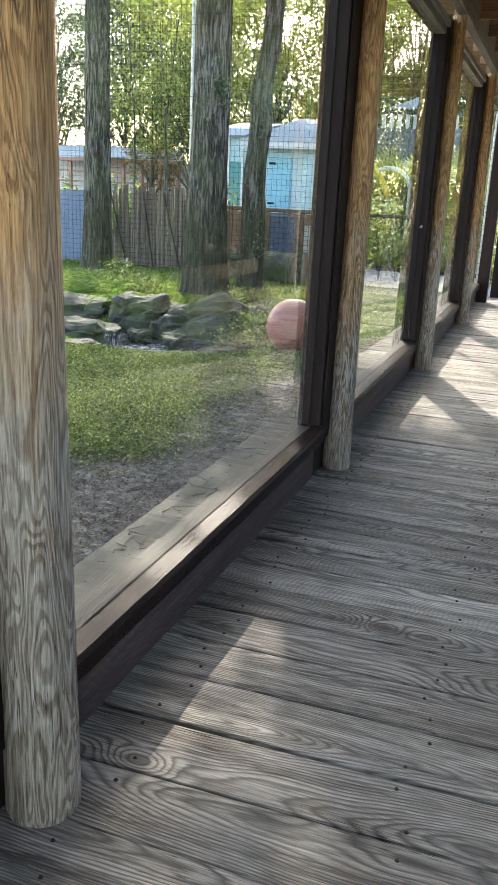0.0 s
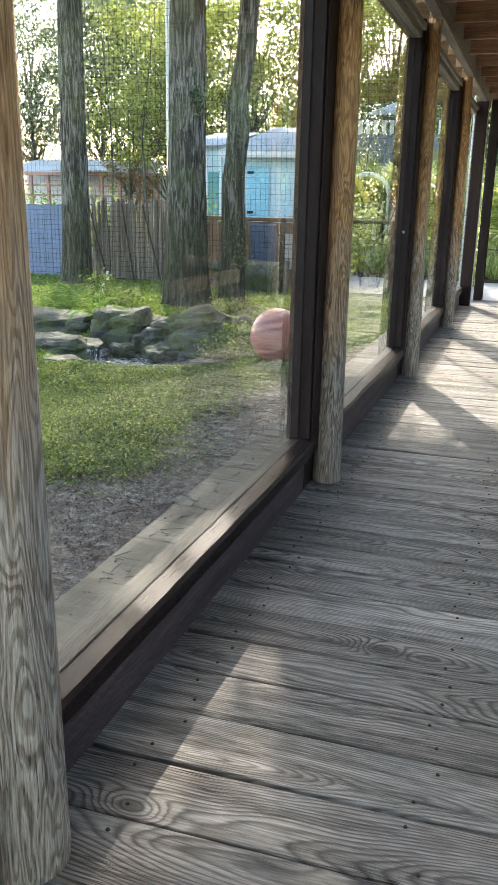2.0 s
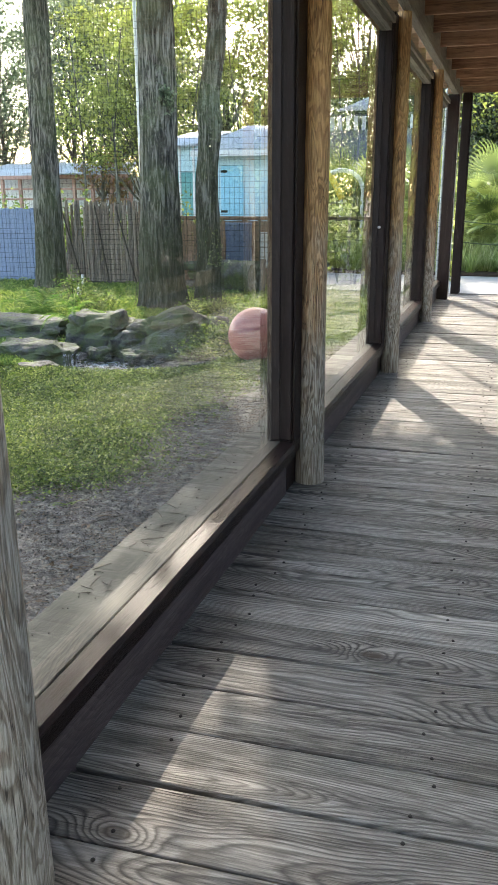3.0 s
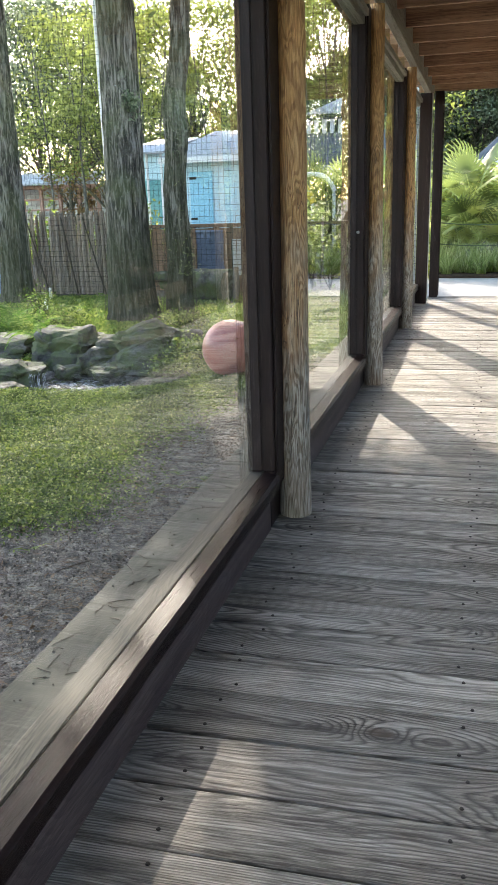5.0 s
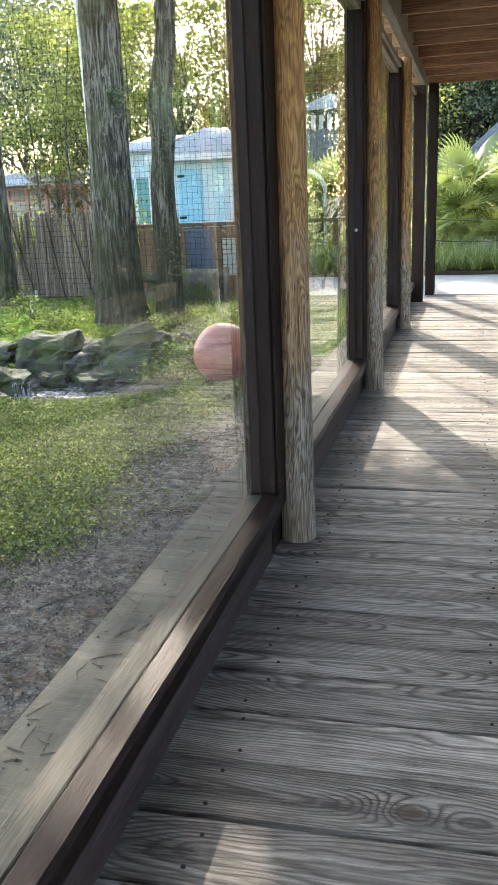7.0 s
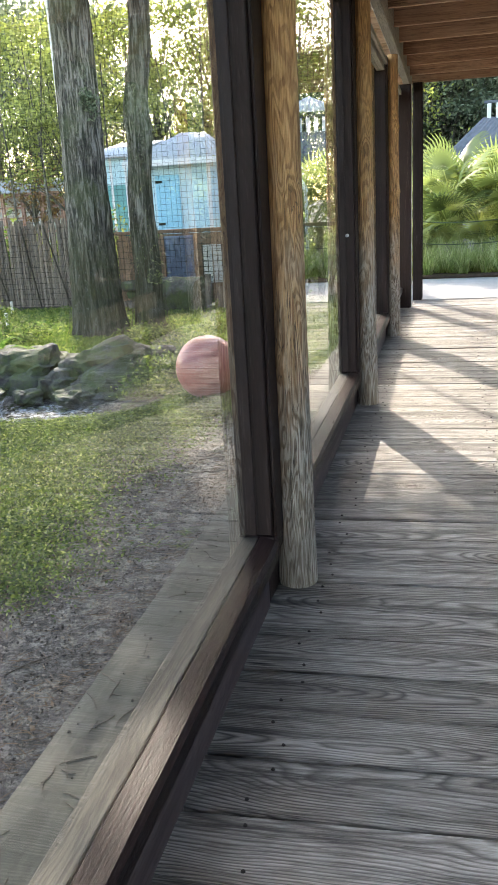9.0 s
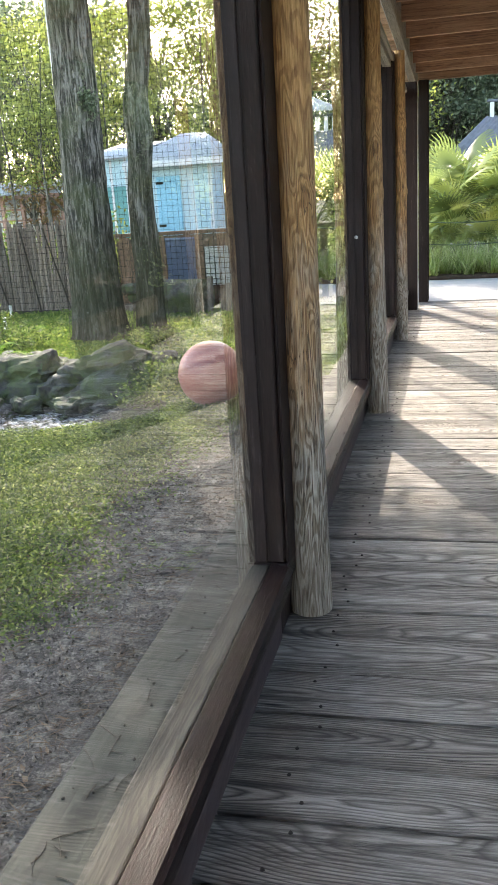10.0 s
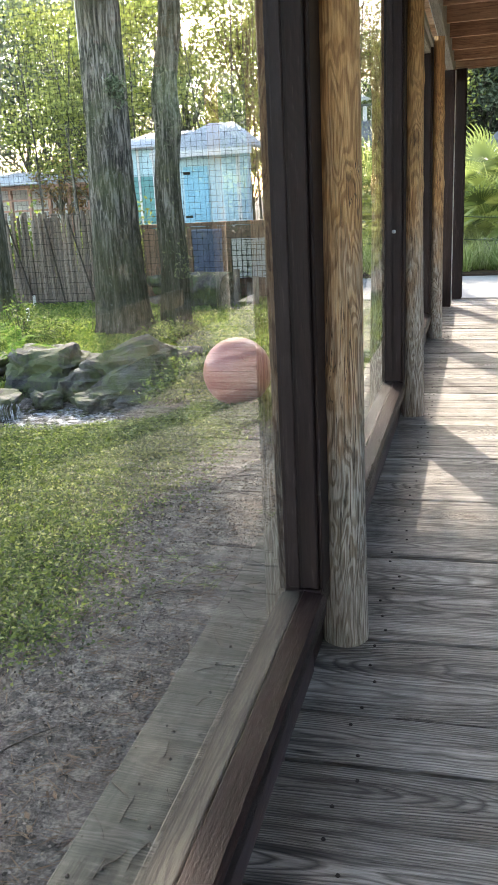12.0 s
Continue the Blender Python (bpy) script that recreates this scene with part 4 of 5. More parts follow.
def build_cover():
    x, y = patch((-9.5, -0.55), (-1.6, 10.6), 700000)
    nx, ny = patch((-5.0, -0.9), (-1.6, 4.2), 330000)
    x, y = np.concatenate([x, nx]), np.concatenate([y, ny])
    edge = -1.32 + 1.1 * np.clip(y + 0.1, -2, 0) - 0.16 * np.clip(y, 0, 2.0) + np.clip(y - 2.0, 0, 2.4) * 0.42 + 0.22 * fbm(x, y, 1.3)
    p = 1 / (1 + np.exp((x - edge) / 0.10))
    p *= 0.55 + 0.45 * np.clip(fbm(x, y, 0.9) + 0.6, 0, 1)
    d = np.hypot(x - 0.5, y + 3)
    p *= np.clip(1.5 - d / 11, 0.22, 1)
    pond = ((x + 3.1) / 1.12) ** 2 + ((y - 3.75) / 0.75) ** 2
    p = np.where(pond < 1, 0, p)
    keep = rng.uniform(size=len(x)) < p
    x, y = x[keep], y[keep]
    d = np.hypot(x - 0.5, y + 3)
    z = ground_z(x, y) + rng.uniform(0.0, 1, len(x)) ** 1.5 * (0.055 + 0.02 * fbm(x, y, 2.2)) + 0.004
    near = d < 7.5
    far = ~near
    c = np.stack([x, y, z], 1)
    tagged(mesh_np("ground_cover", *leaf_quads(c[near], 0.024, 0.0125, 0.4), M_COVER), "low leafy green ground cover", "ground cover", kind="stuff")
    c2 = c[far]
    c2[:, 2] += 0.02
    tagged(mesh_np("grass", *leaf_quads(c2, 0.085, 0.02, 0.2, 0.5), M_GRASS), "bright green sunlit grass", "grass", kind="stuff")


build_cover()


def build_litter():
    x, y = patch((-2.8, -0.5), (-2.6, 4.2), 30000)
    edge = -2.3 + 0.25 * fbm(x, y, 1.5)
    wall = np.exp(-((x + 0.62) / 0.35) ** 2)
    keep = (x > edge) & (rng.uniform(size=len(x)) < 0.22 + 0.7 * wall * np.clip(fbm(x, y, 1.7) + 0.5, 0, 1))
    x, y = x[keep], y[keep]
    c = np.stack([x, y, ground_z(x, y) + rng.uniform(0.006, 0.022, len(x))], 1)
    tagged(mesh_np("litter", *leaf_quads(c, 0.075, 0.0035, 0.9), M_LIT), "dry brown needles and straw on the soil", "litter", kind="stuff")
    x, y = patch((-2.4, -0.55), (-2.4, 3.5), 240)
    c = np.stack([x, y, ground_z(x, y) + 0.012], 1)
    tagged(mesh_np("fallen_leaves", *leaf_quads(c, 0.035, 0.018, 0.85), M_LIT), "scattered dry leaves on the soil", "leaves", kind="stuff")
    x, y = patch((-3.0, -0.5), (-2.6, 4.0), 45000)
    c = np.stack([x, y, ground_z(x, y) + 0.006], 1)
    tagged(mesh_np("soil_crumbs", *leaf_quads(c, 0.014, 0.011, 0.5), M_GRIT), "loose soil crumbs and grit", "soil", kind="stuff")
    x, y = patch((-1.9, -0.6), (-1.0, 3.5), 46)
    for k in range(46):
        if rng.uniform() < 0.55:
            n = 9
            base = np.stack([np.full(n, x[k]) + rng.normal(size=n) * 0.015, np.full(n, y[k]) + rng.normal(size=n) * 0.015], 1)
            pieces = []
            for b in base:
                a = rng.uniform(0, 6.28)
                ln = rng.uniform(0.04, 0.11)
                t = np.linspace(0, 1, 4)
                pts = np.stack([b[0] + np.cos(a) * ln * t, b[1] + np.sin(a) * ln * t, on_ground(*b) + 0.005 + ln * (0.8 * t - 0.55 * t * t)], 1)
                pieces.append(tube(pts, np.linspace(0.002, 0.0006, 4), 3))
            tagged(mesh_np("grass_tuft", *gather(pieces), M_GRASS), "small sparse grass tuft on bare soil", "grass", "tufts on the soil")
    # twigs on the ledge and the soil
    for k in range(56):
        ledge = k < 42
        cx = rng.uniform(-0.43, -0.30) if ledge else rng.uniform(-1.5, -0.7)
        cy = rng.uniform(-2.3, 0.2) if ledge else rng.uniform(-0.8, 2.6)
        cz = 0.2585 if ledge else on_ground(cx, cy) + 0.012
        a, ln, bend = rng.uniform(0, 6.28), rng.uniform(0.03, 0.10) if ledge else rng.uniform(0.1, 0.35), rng.normal() * 0.35
        t = np.linspace(-0.5, 0.5, 6)
        off = bend * ln * (0.25 - t * t)
        pts = np.stack([cx + np.cos(a) * ln * t - np.sin(a) * off, cy + np.sin(a) * ln * t + np.cos(a) * off, np.full(6, cz)], 1)
        pts[:, 0] = np.minimum(pts[:, 0], -0.287)
        tagged(mesh_np("twig", *tube(pts, 0.0014 if ledge else 0.003, 5), M_TWIG), "small dark fallen twig", "twig", "fallen twigs")
    bm = bmesh.new()
    for k in range(60):
        s = rng.uniform(0.0025, 0.006)
        bmesh.ops.create_icosphere(bm, subdivisions=1, radius=s, matrix=Matrix.Translation((rng.uniform(-0.45, -0.29), rng.uniform(-2.6, 2.5), 0.2575)))
    tagged(part("debris", bm, M_TWIG), "dark seed debris on the ledge", "debris", kind="stuff")


build_litter()


def frond(length, pairs, width, arch):
    pieces_v, pieces_f, n = [], [], 0
    for k in range(pairs):
        t = (k + 1) / (pairs + 1)
        x = length * t
        z = arch * length * (1.2 * t - 1.35 * t * t)
        w = width * math.sin(math.pi * min(1, 0.15 + 0.85 * t)) ** 0.7 * (1.05 - t * 0.6)
        for s in (1, -1):
            pieces_v += [(x - 0.008, 0.002 * s, z), (x + w * 0.25, s * w * 0.6, z + 0.01), (x + w * 0.4, s * w, z - 0.02), (x + w * 0.12, s * w * 0.5, z)]
            pieces_f.append((n, n + 1, n + 2, n + 3))
            n += 4
    t = np.linspace(0, 1, 8)
    sv, sf = tube(np.stack([length * t, 0 * t, arch * length * (1.2 * t - 1.35 * t * t)], 1), 0.003, 3)
    return gather([(np.array(pieces_v), np.array(pieces_f)), (sv, sf)])


def build_fern(x, y, count, length, seed, z=None):
    f = tagged(empty("fern", (x, y, on_ground(x, y) if z is None else z)), "bright green arching fern beside the rocks", "fern", "ferns by the stream")
    r = random.Random(seed)
    v, fa = frond(length, 18, length * 0.2, 0.75)
    proto = mesh_np("frond", v, fa, M_FERN, f)
    for k in range(count):
        o = proto if k == 0 else new("frond", proto.data)
        o.parent = f
        o.rotation_euler = (r.uniform(-0.3, 0.3), r.uniform(-0.75, 0.05), k * 2.4 + r.uniform(-0.4, 0.4))
        o.scale = (r.uniform(0.7, 1.15),) * 3


build_fern(-5.65, 6.4, 18, 0.85, 1)
build_fern(-5.15, 6.9, 11, 0.55, 2)
build_fern(-4.2, 4.75, 11, 0.5, 3, 0.03)
build_fern(-2.5, 5.1, 8, 0.22, 4)
build_fern(-2.55, 4.75, 8, 0.24, 5)
build_fern(-5.9, 5.6, 8, 0.4, 6)


def build_bush(x, y, r, h, n, mat, label, name="shrub", size=0.05, z=None):
    """Stems and many small leaves with an uneven outline."""
    z0 = on_ground(x, y) if z is None else z
    b = tagged(empty(name, (x, y, z0)), label, "shrub")
    stems, cs = [], []
    for k in range(9):
        a, q = rng.uniform(0, 6.28), rng.uniform(0.2, 1)
        tip = np.array([math.cos(a) * r * q, math.sin(a) * r * q, h * rng.uniform(0.5, 1)])
        stems.append(limb([(0, 0, 0), tip * np.array([0.4, 0.4, 0.6]), tip], 0.012 * h, 0.003))
        cs.append(tip + rng.normal(size=(n // 9, 3)) * np.array([r * 0.3, r * 0.3, h * 0.17]))
    c = np.concatenate(cs)
    c[:, 2] = np.abs(c[:, 2])
    mesh_np("stems", *gather(stems), M_TWIG, b)
    mesh_np("foliage", *leaf_quads(c, size, size * 0.5, 0.3), mat, b)


for x, y, r, h, n in ((-2.28, 3.98, 0.26, 0.20, 900), (-2.12, 4.5, 0.30, 0.26, 1000), (-2.45, 4.95, 0.35, 0.22, 900), (-2.0, 5.4, 0.35, 0.16, 800), (-2.9, 6.3, 0.5, 0.25, 1000), (-3.2, 6.9, 0.4, 0.2, 800),
                      (-4.9, 6.6, 0.4, 0.25, 700), (-1.6, 5.0, 0.4, 0.14, 700), (-2.3, 7.2, 0.5, 0.2, 900), (-5.3, 6.7, 0.3, 0.5, 500)):
    build_bush(x, y, r, h, n, M_COVER, "leafy green low plant by the rocks", "leafy_plant", 0.045)


# ---- enclosure boundary ----
def build_reed_fence():
    f = tagged(empty("pole_fence", (0, 10.85, 0)), "weathered grey-brown upright pole fence behind the lawn", "fence")
    protos = []
    for k in range(6):
        bm = bmesh.new()
        n = 5
        rings = []
        for i in range(n):
            z = 1.62 * i / (n - 1)
            rings.append([bm.verts.new((0.026 * math.cos(a) * (1 - 0.1 * i / n) + 0.012 * math.sin(i * 1.3 + k), 0.026 * math.sin(a), z)) for a in (0, 1.047, 2.094, 3.142, 4.189, 5.236)])
        for i in range(n - 1):
            for j in range(6):
                bm.faces.new((rings[i][j], rings[i][(j + 1) % 6], rings[i + 1][(j + 1) % 6], rings[i + 1][j]))
        bm.faces.new(rings[-1])
        me = bpy.data.meshes.new("pole")
        bm.to_mesh(me)
        bm.free()
        me.materials.append(M_POLE)
        protos.append(me)
    x, i = -7.82, 0
    r = random.Random(5)
    while x < -5.28:
        o = new("pole", protos[i % 6])
        o.parent = f
        o.location = (x, r.uniform(-0.02, 0.02), -0.2)
        o.rotation_euler = (r.uniform(-0.02, 0.02), r.uniform(-0.035, 0.035), r.uniform(0, 6))
        o.scale = (r.uniform(0.8, 1.25), 1, r.uniform(0.93, 1.02))
        x += r.uniform(0.029, 0.040)
        i += 1
    for x0, x1 in ((-7.75, -7.35), (-7.0, -6.75), (-6.55, -6.15)):
        v, fa = tube(np.array([(x0, -0.09, 1.32), (x1, -0.1, -0.2)]), 0.014, 6)
        mesh_np("brace", v, fa, M_TWIG, f, "dark leaning brace pole")
    box("foot_beam", -8.2, -6.4, -0.16, -0.06, -0.22, -0.12, M_TWIG, f, 0.01)


build_reed_fence()


def build_blue_fence():
    f = tagged(empty("blue_board_fence", (0, 10.87, 0)), "faded blue painted board fence beside the pole fence", "fence")
    for k in range(16):
        x = -10.5 + k * 0.165
        box("board", x, x + 0.158, -0.012, 0.012, -0.22, 1.28 + 0.012 * math.sin(k * 2.7), M_TARP, f, 0.003)
    for z in (0.1, 1.0):
        box("rail", -10.5, -7.87, 0.014, 0.06, z, z + 0.09, M_TARP, f, 0.004)


build_blue_fence()


def build_board_fence():
    f = tagged(empty("board_fence", (0, 10.9, 0)), "brown board fence with a top rail, partly covered", "fence")
    x, i = -5.22, 0
    while x < -2.95:
        w = 0.10 + 0.02 * math.sin(i * 3.3)
        box("board", x, x + w, -0.012, 0.012, -0.2, 1.02 + 0.05 * math.sin(i * 2.1), M_BOARD_FENCE, f, 0)
        x += w + 0.012
        i += 1
    box("top_rail", -5.25, -0.4, -0.05, 0.05, 1.08, 1.14, M_BOARD_FENCE, f, 0.006)
    for k in range(5):
        box("fence_post", -5.2 + k * 1.18, -5.1 + k * 1.18, 0.02, 0.12, -0.2, 1.08, M_BOARD_FENCE, f, 0.006)
    t = tagged(empty("tarpaulin", (0, 10.8, 0)), "dark blue tarpaulin hung over the board fence", "tarpaulin")
    bm = bmesh.new()
    g = [[bm.verts.new((-4.30 + 0.52 * i / 16, 0.015 * math.sin(i * 1.4 + j) - 0.02, -0.19 + 1.22 * j / 12)) for i in range(17)] for j in range(13)]
    for j in range(12):
        for i in range(16):
            bm.faces.new((g[j][i], g[j][i + 1], g[j + 1][i + 1], g[j + 1][i]))
    bmesh.ops.solidify(bm, geom=bm.faces[:], thickness=0.006)
    part("sheet", bm, M_TARP, t, smooth=True)
    box("grommet_strip", -4.30, -3.78, -0.05, -0.03, 1.0, 1.03, M_TARP, t, 0.003)
    p = tagged(empty("grid_panel", (0, 10.78, 0)), "pale panel behind a black wire grid", "panel")
    box("sheet", -3.62, -3.02, -0.01, 0.01, 0.22, 0.86, M_PANEL, p, 0.004)
    for x in (-3.6, -3.06):
        box("leg", x, x + 0.03, 0.011, 0.04, -0.2, 0.86, M_POLE, p, 0)
    for k in range(8):
        box("bar", -3.62 + k * 0.085, -3.612 + k * 0.085, -0.022, -0.012, 0.22, 0.86, M_WIRE, p, 0)
    for k in range(8):
        box("bar", -3.62, -3.02, -0.030, -0.022, 0.24 + k * 0.085, 0.248 + k * 0.085, M_WIRE, p, 0)


build_board_fence()


def build_wire_fence():
    w = tagged(empty("wire_fence", (0, 10.55, 0)), "tall black welded wire mesh fence round the enclosure", "fence")
    pieces = []
    for x in np.arange(-10.5, -0.3, 0.095):
        pieces.append(tube(np.array([(x, 0, -0.2), (x, 0, 5.6)]), 0.0027, 3))
    for z in np.arange(-0.15, 2.4, 0.095):
        pieces.append(tube(np.array([(-10.5, 0.005, z), (-0.3, 0.005, z)]), 0.0027, 3))
    for z in np.arange(2.4, 5.6, 0.11):
        pieces.append(tube(np.array([(-10.5, 0.005, z), (-0.3, 0.005, z)]), 0.0027, 3))
    mesh_np("mesh", *gather(pieces), M_WIRE, w)
    for x in (-10.4, -8.0, -5.9, -2.95, -0.35):
        v, f = tube(np.array([(x, 0.04, -0.2), (x, 0.04, 5.6)]), 0.03, 10)
        mesh_np("fence_post", v, f, M_GALV, w, smooth=True)


build_wire_fence()


def build_slab(parent, x0, x1, y, z, seed):
    """A rough split slab of the broken end of the log."""
    bm = box_bm(x0, x1, y - 0.22, y + 0.22, z, z + 0.15, 0.03)
    bmesh.ops.subdivide_edges(bm, edges=bm.edges[:], cuts=3, use_grid_fill=True)
    for v in bm.verts:
        v.co += Vector((noise.noise(v.co * 5 + Vector((seed, 0, 0))), noise.noise(v.co * 5 + Vector((0, seed, 3))), 0)) * 0.05
    part("split_slab", bm, M_ROCK, parent)


def build_log_stack():
    s = tagged(empty("cut_log", (-3.80, 9.95, on_ground(-3.8, 9.95))), "large mossy cut log lying in the grass by the fence", "log")
    s.rotation_euler = (0, 0, -0.35)
    n, seg = 16, 36
    verts = []
    for i in range(n + 1):
        for j in range(seg):
            a = 2 * math.pi * j / seg
            r = 0.29 * (1 + 0.10 * noise.noise((math.cos(a) * 2.2, math.sin(a) * 2.2, i * 0.12)) + 0.06 * noise.noise((math.cos(a) * 7, math.sin(a) * 7, i * 0.3)))
            verts.append((-0.55 + 1.0 * i / n, r * math.cos(a), max(0.0, 0.28 + r * math.sin(a))))
    i, j = np.arange(n)[:, None] * seg, np.arange(seg)[None, :]
    k = (j + 1) % seg
    o = mesh_np("log", verts, np.stack([i + j, i + k, i + seg + k, i + seg + j], -1).reshape(-1, 4), M_ROCK, s, "dark mossy bark", True)
    bm = bmesh.new()
    rim = [bm.verts.new((v[0] + 0.004, v[1] * 0.97, v[2])) for v in verts[-seg:]]
    mid = bm.verts.new((0.435, 0, 0.28))
    for q in range(seg):
        bm.faces.new((mid, rim[q], rim[(q + 1) % seg]))
    part("cut_end", bm, M_LICHEN, o, "sawn end blotched with cream lichen and moss")
    for q, (z, x0, x1, y) in enumerate(((0.02, -1.15, -0.62, 0.0), (0.20, -1.05, -0.58, 0.05), (0.36, -1.10, -0.64, -0.03))):
        build_slab(s, x0, x1, y, z, q)
    for x, y, h in ((-3.27, 9.72, 0.62), (-3.08, 9.8, 0.40), (-2.95, 9.65, 0.5)):
        v, f = tube(np.array([(0, 0, 0), (0.01, 0, h / 2), (0.02, 0.01, h)]), 0.05, 12)
        o = mesh_np("stake", v, f, M_POLE, smooth=True)
        o.location = (x, y, on_ground(x, y) - 0.02)
        tagged(o, "short pale wooden stake by the cut log", "stake", "stakes by the log")
    o = box("plank", -3.3, -2.5, 9.3, 9.55, on_ground(-2.9, 9.4), on_ground(-2.9, 9.4) + 0.045, M_BROWN_PLANK, None, 0.005)
    tagged(o, "flat weathered plank lying in the grass", "plank")
    for x, y in ((-7.0, 10.1), (-5.4, 9.9), (-6.15, 8.4)):
        o = box("marker_stake", x - 0.02, x + 0.02, y - 0.02, y + 0.02, on_ground(x, y) - 0.02, on_ground(x, y) + 0.26, M_TRIM, None, 0.004)
        tagged(o, "short white marker stake in the grass", "stake", "white stakes")


build_log_stack()


# ---- beyond the fence ----
def build_corrugated(name, corners, material, parent, waves=34):
    """A corrugated sheet between four corners: eave left, eave right, ridge right, ridge left."""
    a, b, c, d = (np.array(q, float) for q in corners)
    n = waves * 4
    verts = []
    up = np.cross(b - a, d - a)
    up /= np.linalg.norm(up)
    for t in (0, 1):
        for i in range(n + 1):
            s = i / n
            p = (a * (1 - s) + b * s) * (1 - t) + (d * (1 - s) + c * s) * t
            verts.append(p + up * 0.022 * math.sin(s * waves * 2 * math.pi))
    verts += [p - up * 0.05 for p in verts]
    m = 2 * (n + 1)
    f = [(i, i + 1, n + 2 + i, n + 1 + i) for i in range(n)] + [(m + i, m + n + 1 + i, m + n + 2 + i, m + i + 1) for i in range(n)]
    f += [(i, m + i, m + i + 1, i + 1) for i in range(n)]
    return mesh_np(name, verts, f, material, parent)


def build_house():
    h = tagged(empty("blue_house", (0, 17.0, -0.2)), "small pale blue timber house with a pale metal roof", "house")
    box("wall", -6.95, -5.2, 0, 1.2, 0, 2.82, M_BLUE, h, 0.02)
    for k in range(19):
        box("batten", -6.93 + k * 0.1, -6.915 + k * 0.1, -0.012, 0.001, 0.5, 2.5, M_BLUE, h, 0)
    box("gable_band", -6.97, -5.18, -0.03, -0.001, 2.5, 2.8, M_BLUE, h, 0.004, "paler blue-grey band under the eave")
    d = box("door", -6.55, -5.95, -0.05, -0.002, 1.15, 2.45, M_BLUE_DOOR, h, 0.01, "bright sky-blue shutter door")
    for dz in (-0.5, 0.5):
        box("hinge", -0.3, -0.12, -0.045, -0.026, dz - 0.03, dz + 0.03, M_WIRE, d, 0.003)
    box("corner_trim", -5.23, -5.14, -0.05, -0.002, 0.4, 2.8, M_TRIM, h, 0.004)
    build_corrugated("roof", ((-7.25, -0.35, 2.8), (-4.75, -0.35, 2.86), (-5.7, 1.5, 3.5), (-6.3, 1.5, 3.5)), M_ROOF, h, 22)
    build_corrugated("roof", ((-4.75, -0.35, 2.86), (-4.85, 1.6, 2.86), (-5.7, 1.6, 3.5), (-5.7, 1.5, 3.5)), M_ROOF, h, 18)
    build_corrugated("roof", ((-7.25, 1.6, 2.8), (-7.25, -0.35, 2.8), (-6.3, 1.5, 3.5), (-6.3, 1.6, 3.5)), M_ROOF, h, 18)
    box("fascia", -7.25, -4.75, -0.4, -0.36, 2.66, 2.8, M_TRIM, h, 0.004)
    t = tagged(empty("teal_shed", (0, 17.4, -0.2)), "teal timber shed with pale trim beside the house", "shed")
    box("wall", -8.3, -7.35, 0, 2.5, 0, 2.3, M_TEAL, t, 0.02)
    box("upper_wall", -8.3, -7.35, 0.0, 2.5, 2.305, 3.0, M_BLUE, t, 0.02)
    for x in (-7.5, -7.9, -8.34):
        box("trim_board", x, x + 0.06, -0.04, -0.002, 0.2, 3.0, M_TRIM, t, 0.004)
    build_corrugated("roof", ((-8.6, -0.3, 3.0), (-7.3, -0.3, 3.0), (-7.3, 2.8, 3.5), (-8.6, 2.8, 3.5)), M_ROOF, t, 12)
    r = tagged(empty("terrace_rail", (0, 16.2, -0.2)), "long grey terrace edge with a dark rail", "railing")
    box("rail", -8.3, -3.2, -0.05, 0.05, 1.10, 1.18, M_WIRE, r, 0.004)
    box("boards", -8.3, -3.2, 0.02, 0.06, 0.0, 1.08, M_BROWN_PLANK, r, 0.004)
    for k in range(6):
        box("rail_post", -8.3 + k, -8.22 + k, -0.04, 0.015, 0, 1.1, M_BROWN_PLANK, r, 0.004)


build_house()


def build_pavilion():
    p = tagged(empty("pavilion", (0, 32.0, -0.2)), "open timber pavilion with a pale metal roof", "pavilion")
    build_corrugated("roof", ((-24.5, -1.5, 2.62), (-15.6, -1.5, 2.62), (-16.6, 1.5, 3.25), (-23.5, 1.5, 3.25)), M_ROOF, p, 30)
    build_corrugated("porch_roof", ((-20.6, -2.2, 2.65), (-17.6, -2.2, 2.65), (-19.05, -1.0, 3.2), (-19.1, -1.0, 3.2)), M_ROOF, p, 12)
    box("fascia", -24.4, -15.7, -1.5, -1.4, 2.42, 2.6, M_BRICK_RED, p, 0.01)
    for k in range(10):
        box("pavilion_post", -24.2 + k * 0.94, -24.05 + k * 0.94, -1.4, -1.25, 0, 2.42, M_BRICK_RED, p, 0.01)
    for z in (0.9, 1.5, 1.95):
        box("rail", -24.2, -15.7, -1.36, -1.3, z, z + 0.09, M_BRICK_RED, p, 0.005)
    box("back_wall", -24.2, -15.8, 1.2, 1.3, 0, 2.5, M_TRIM, p, 0.01)
    box("counter", -22.5, -17.0, 0.2, 0.6, 0, 1.1, M_PANEL, p, 0.02)


build_pavilion()


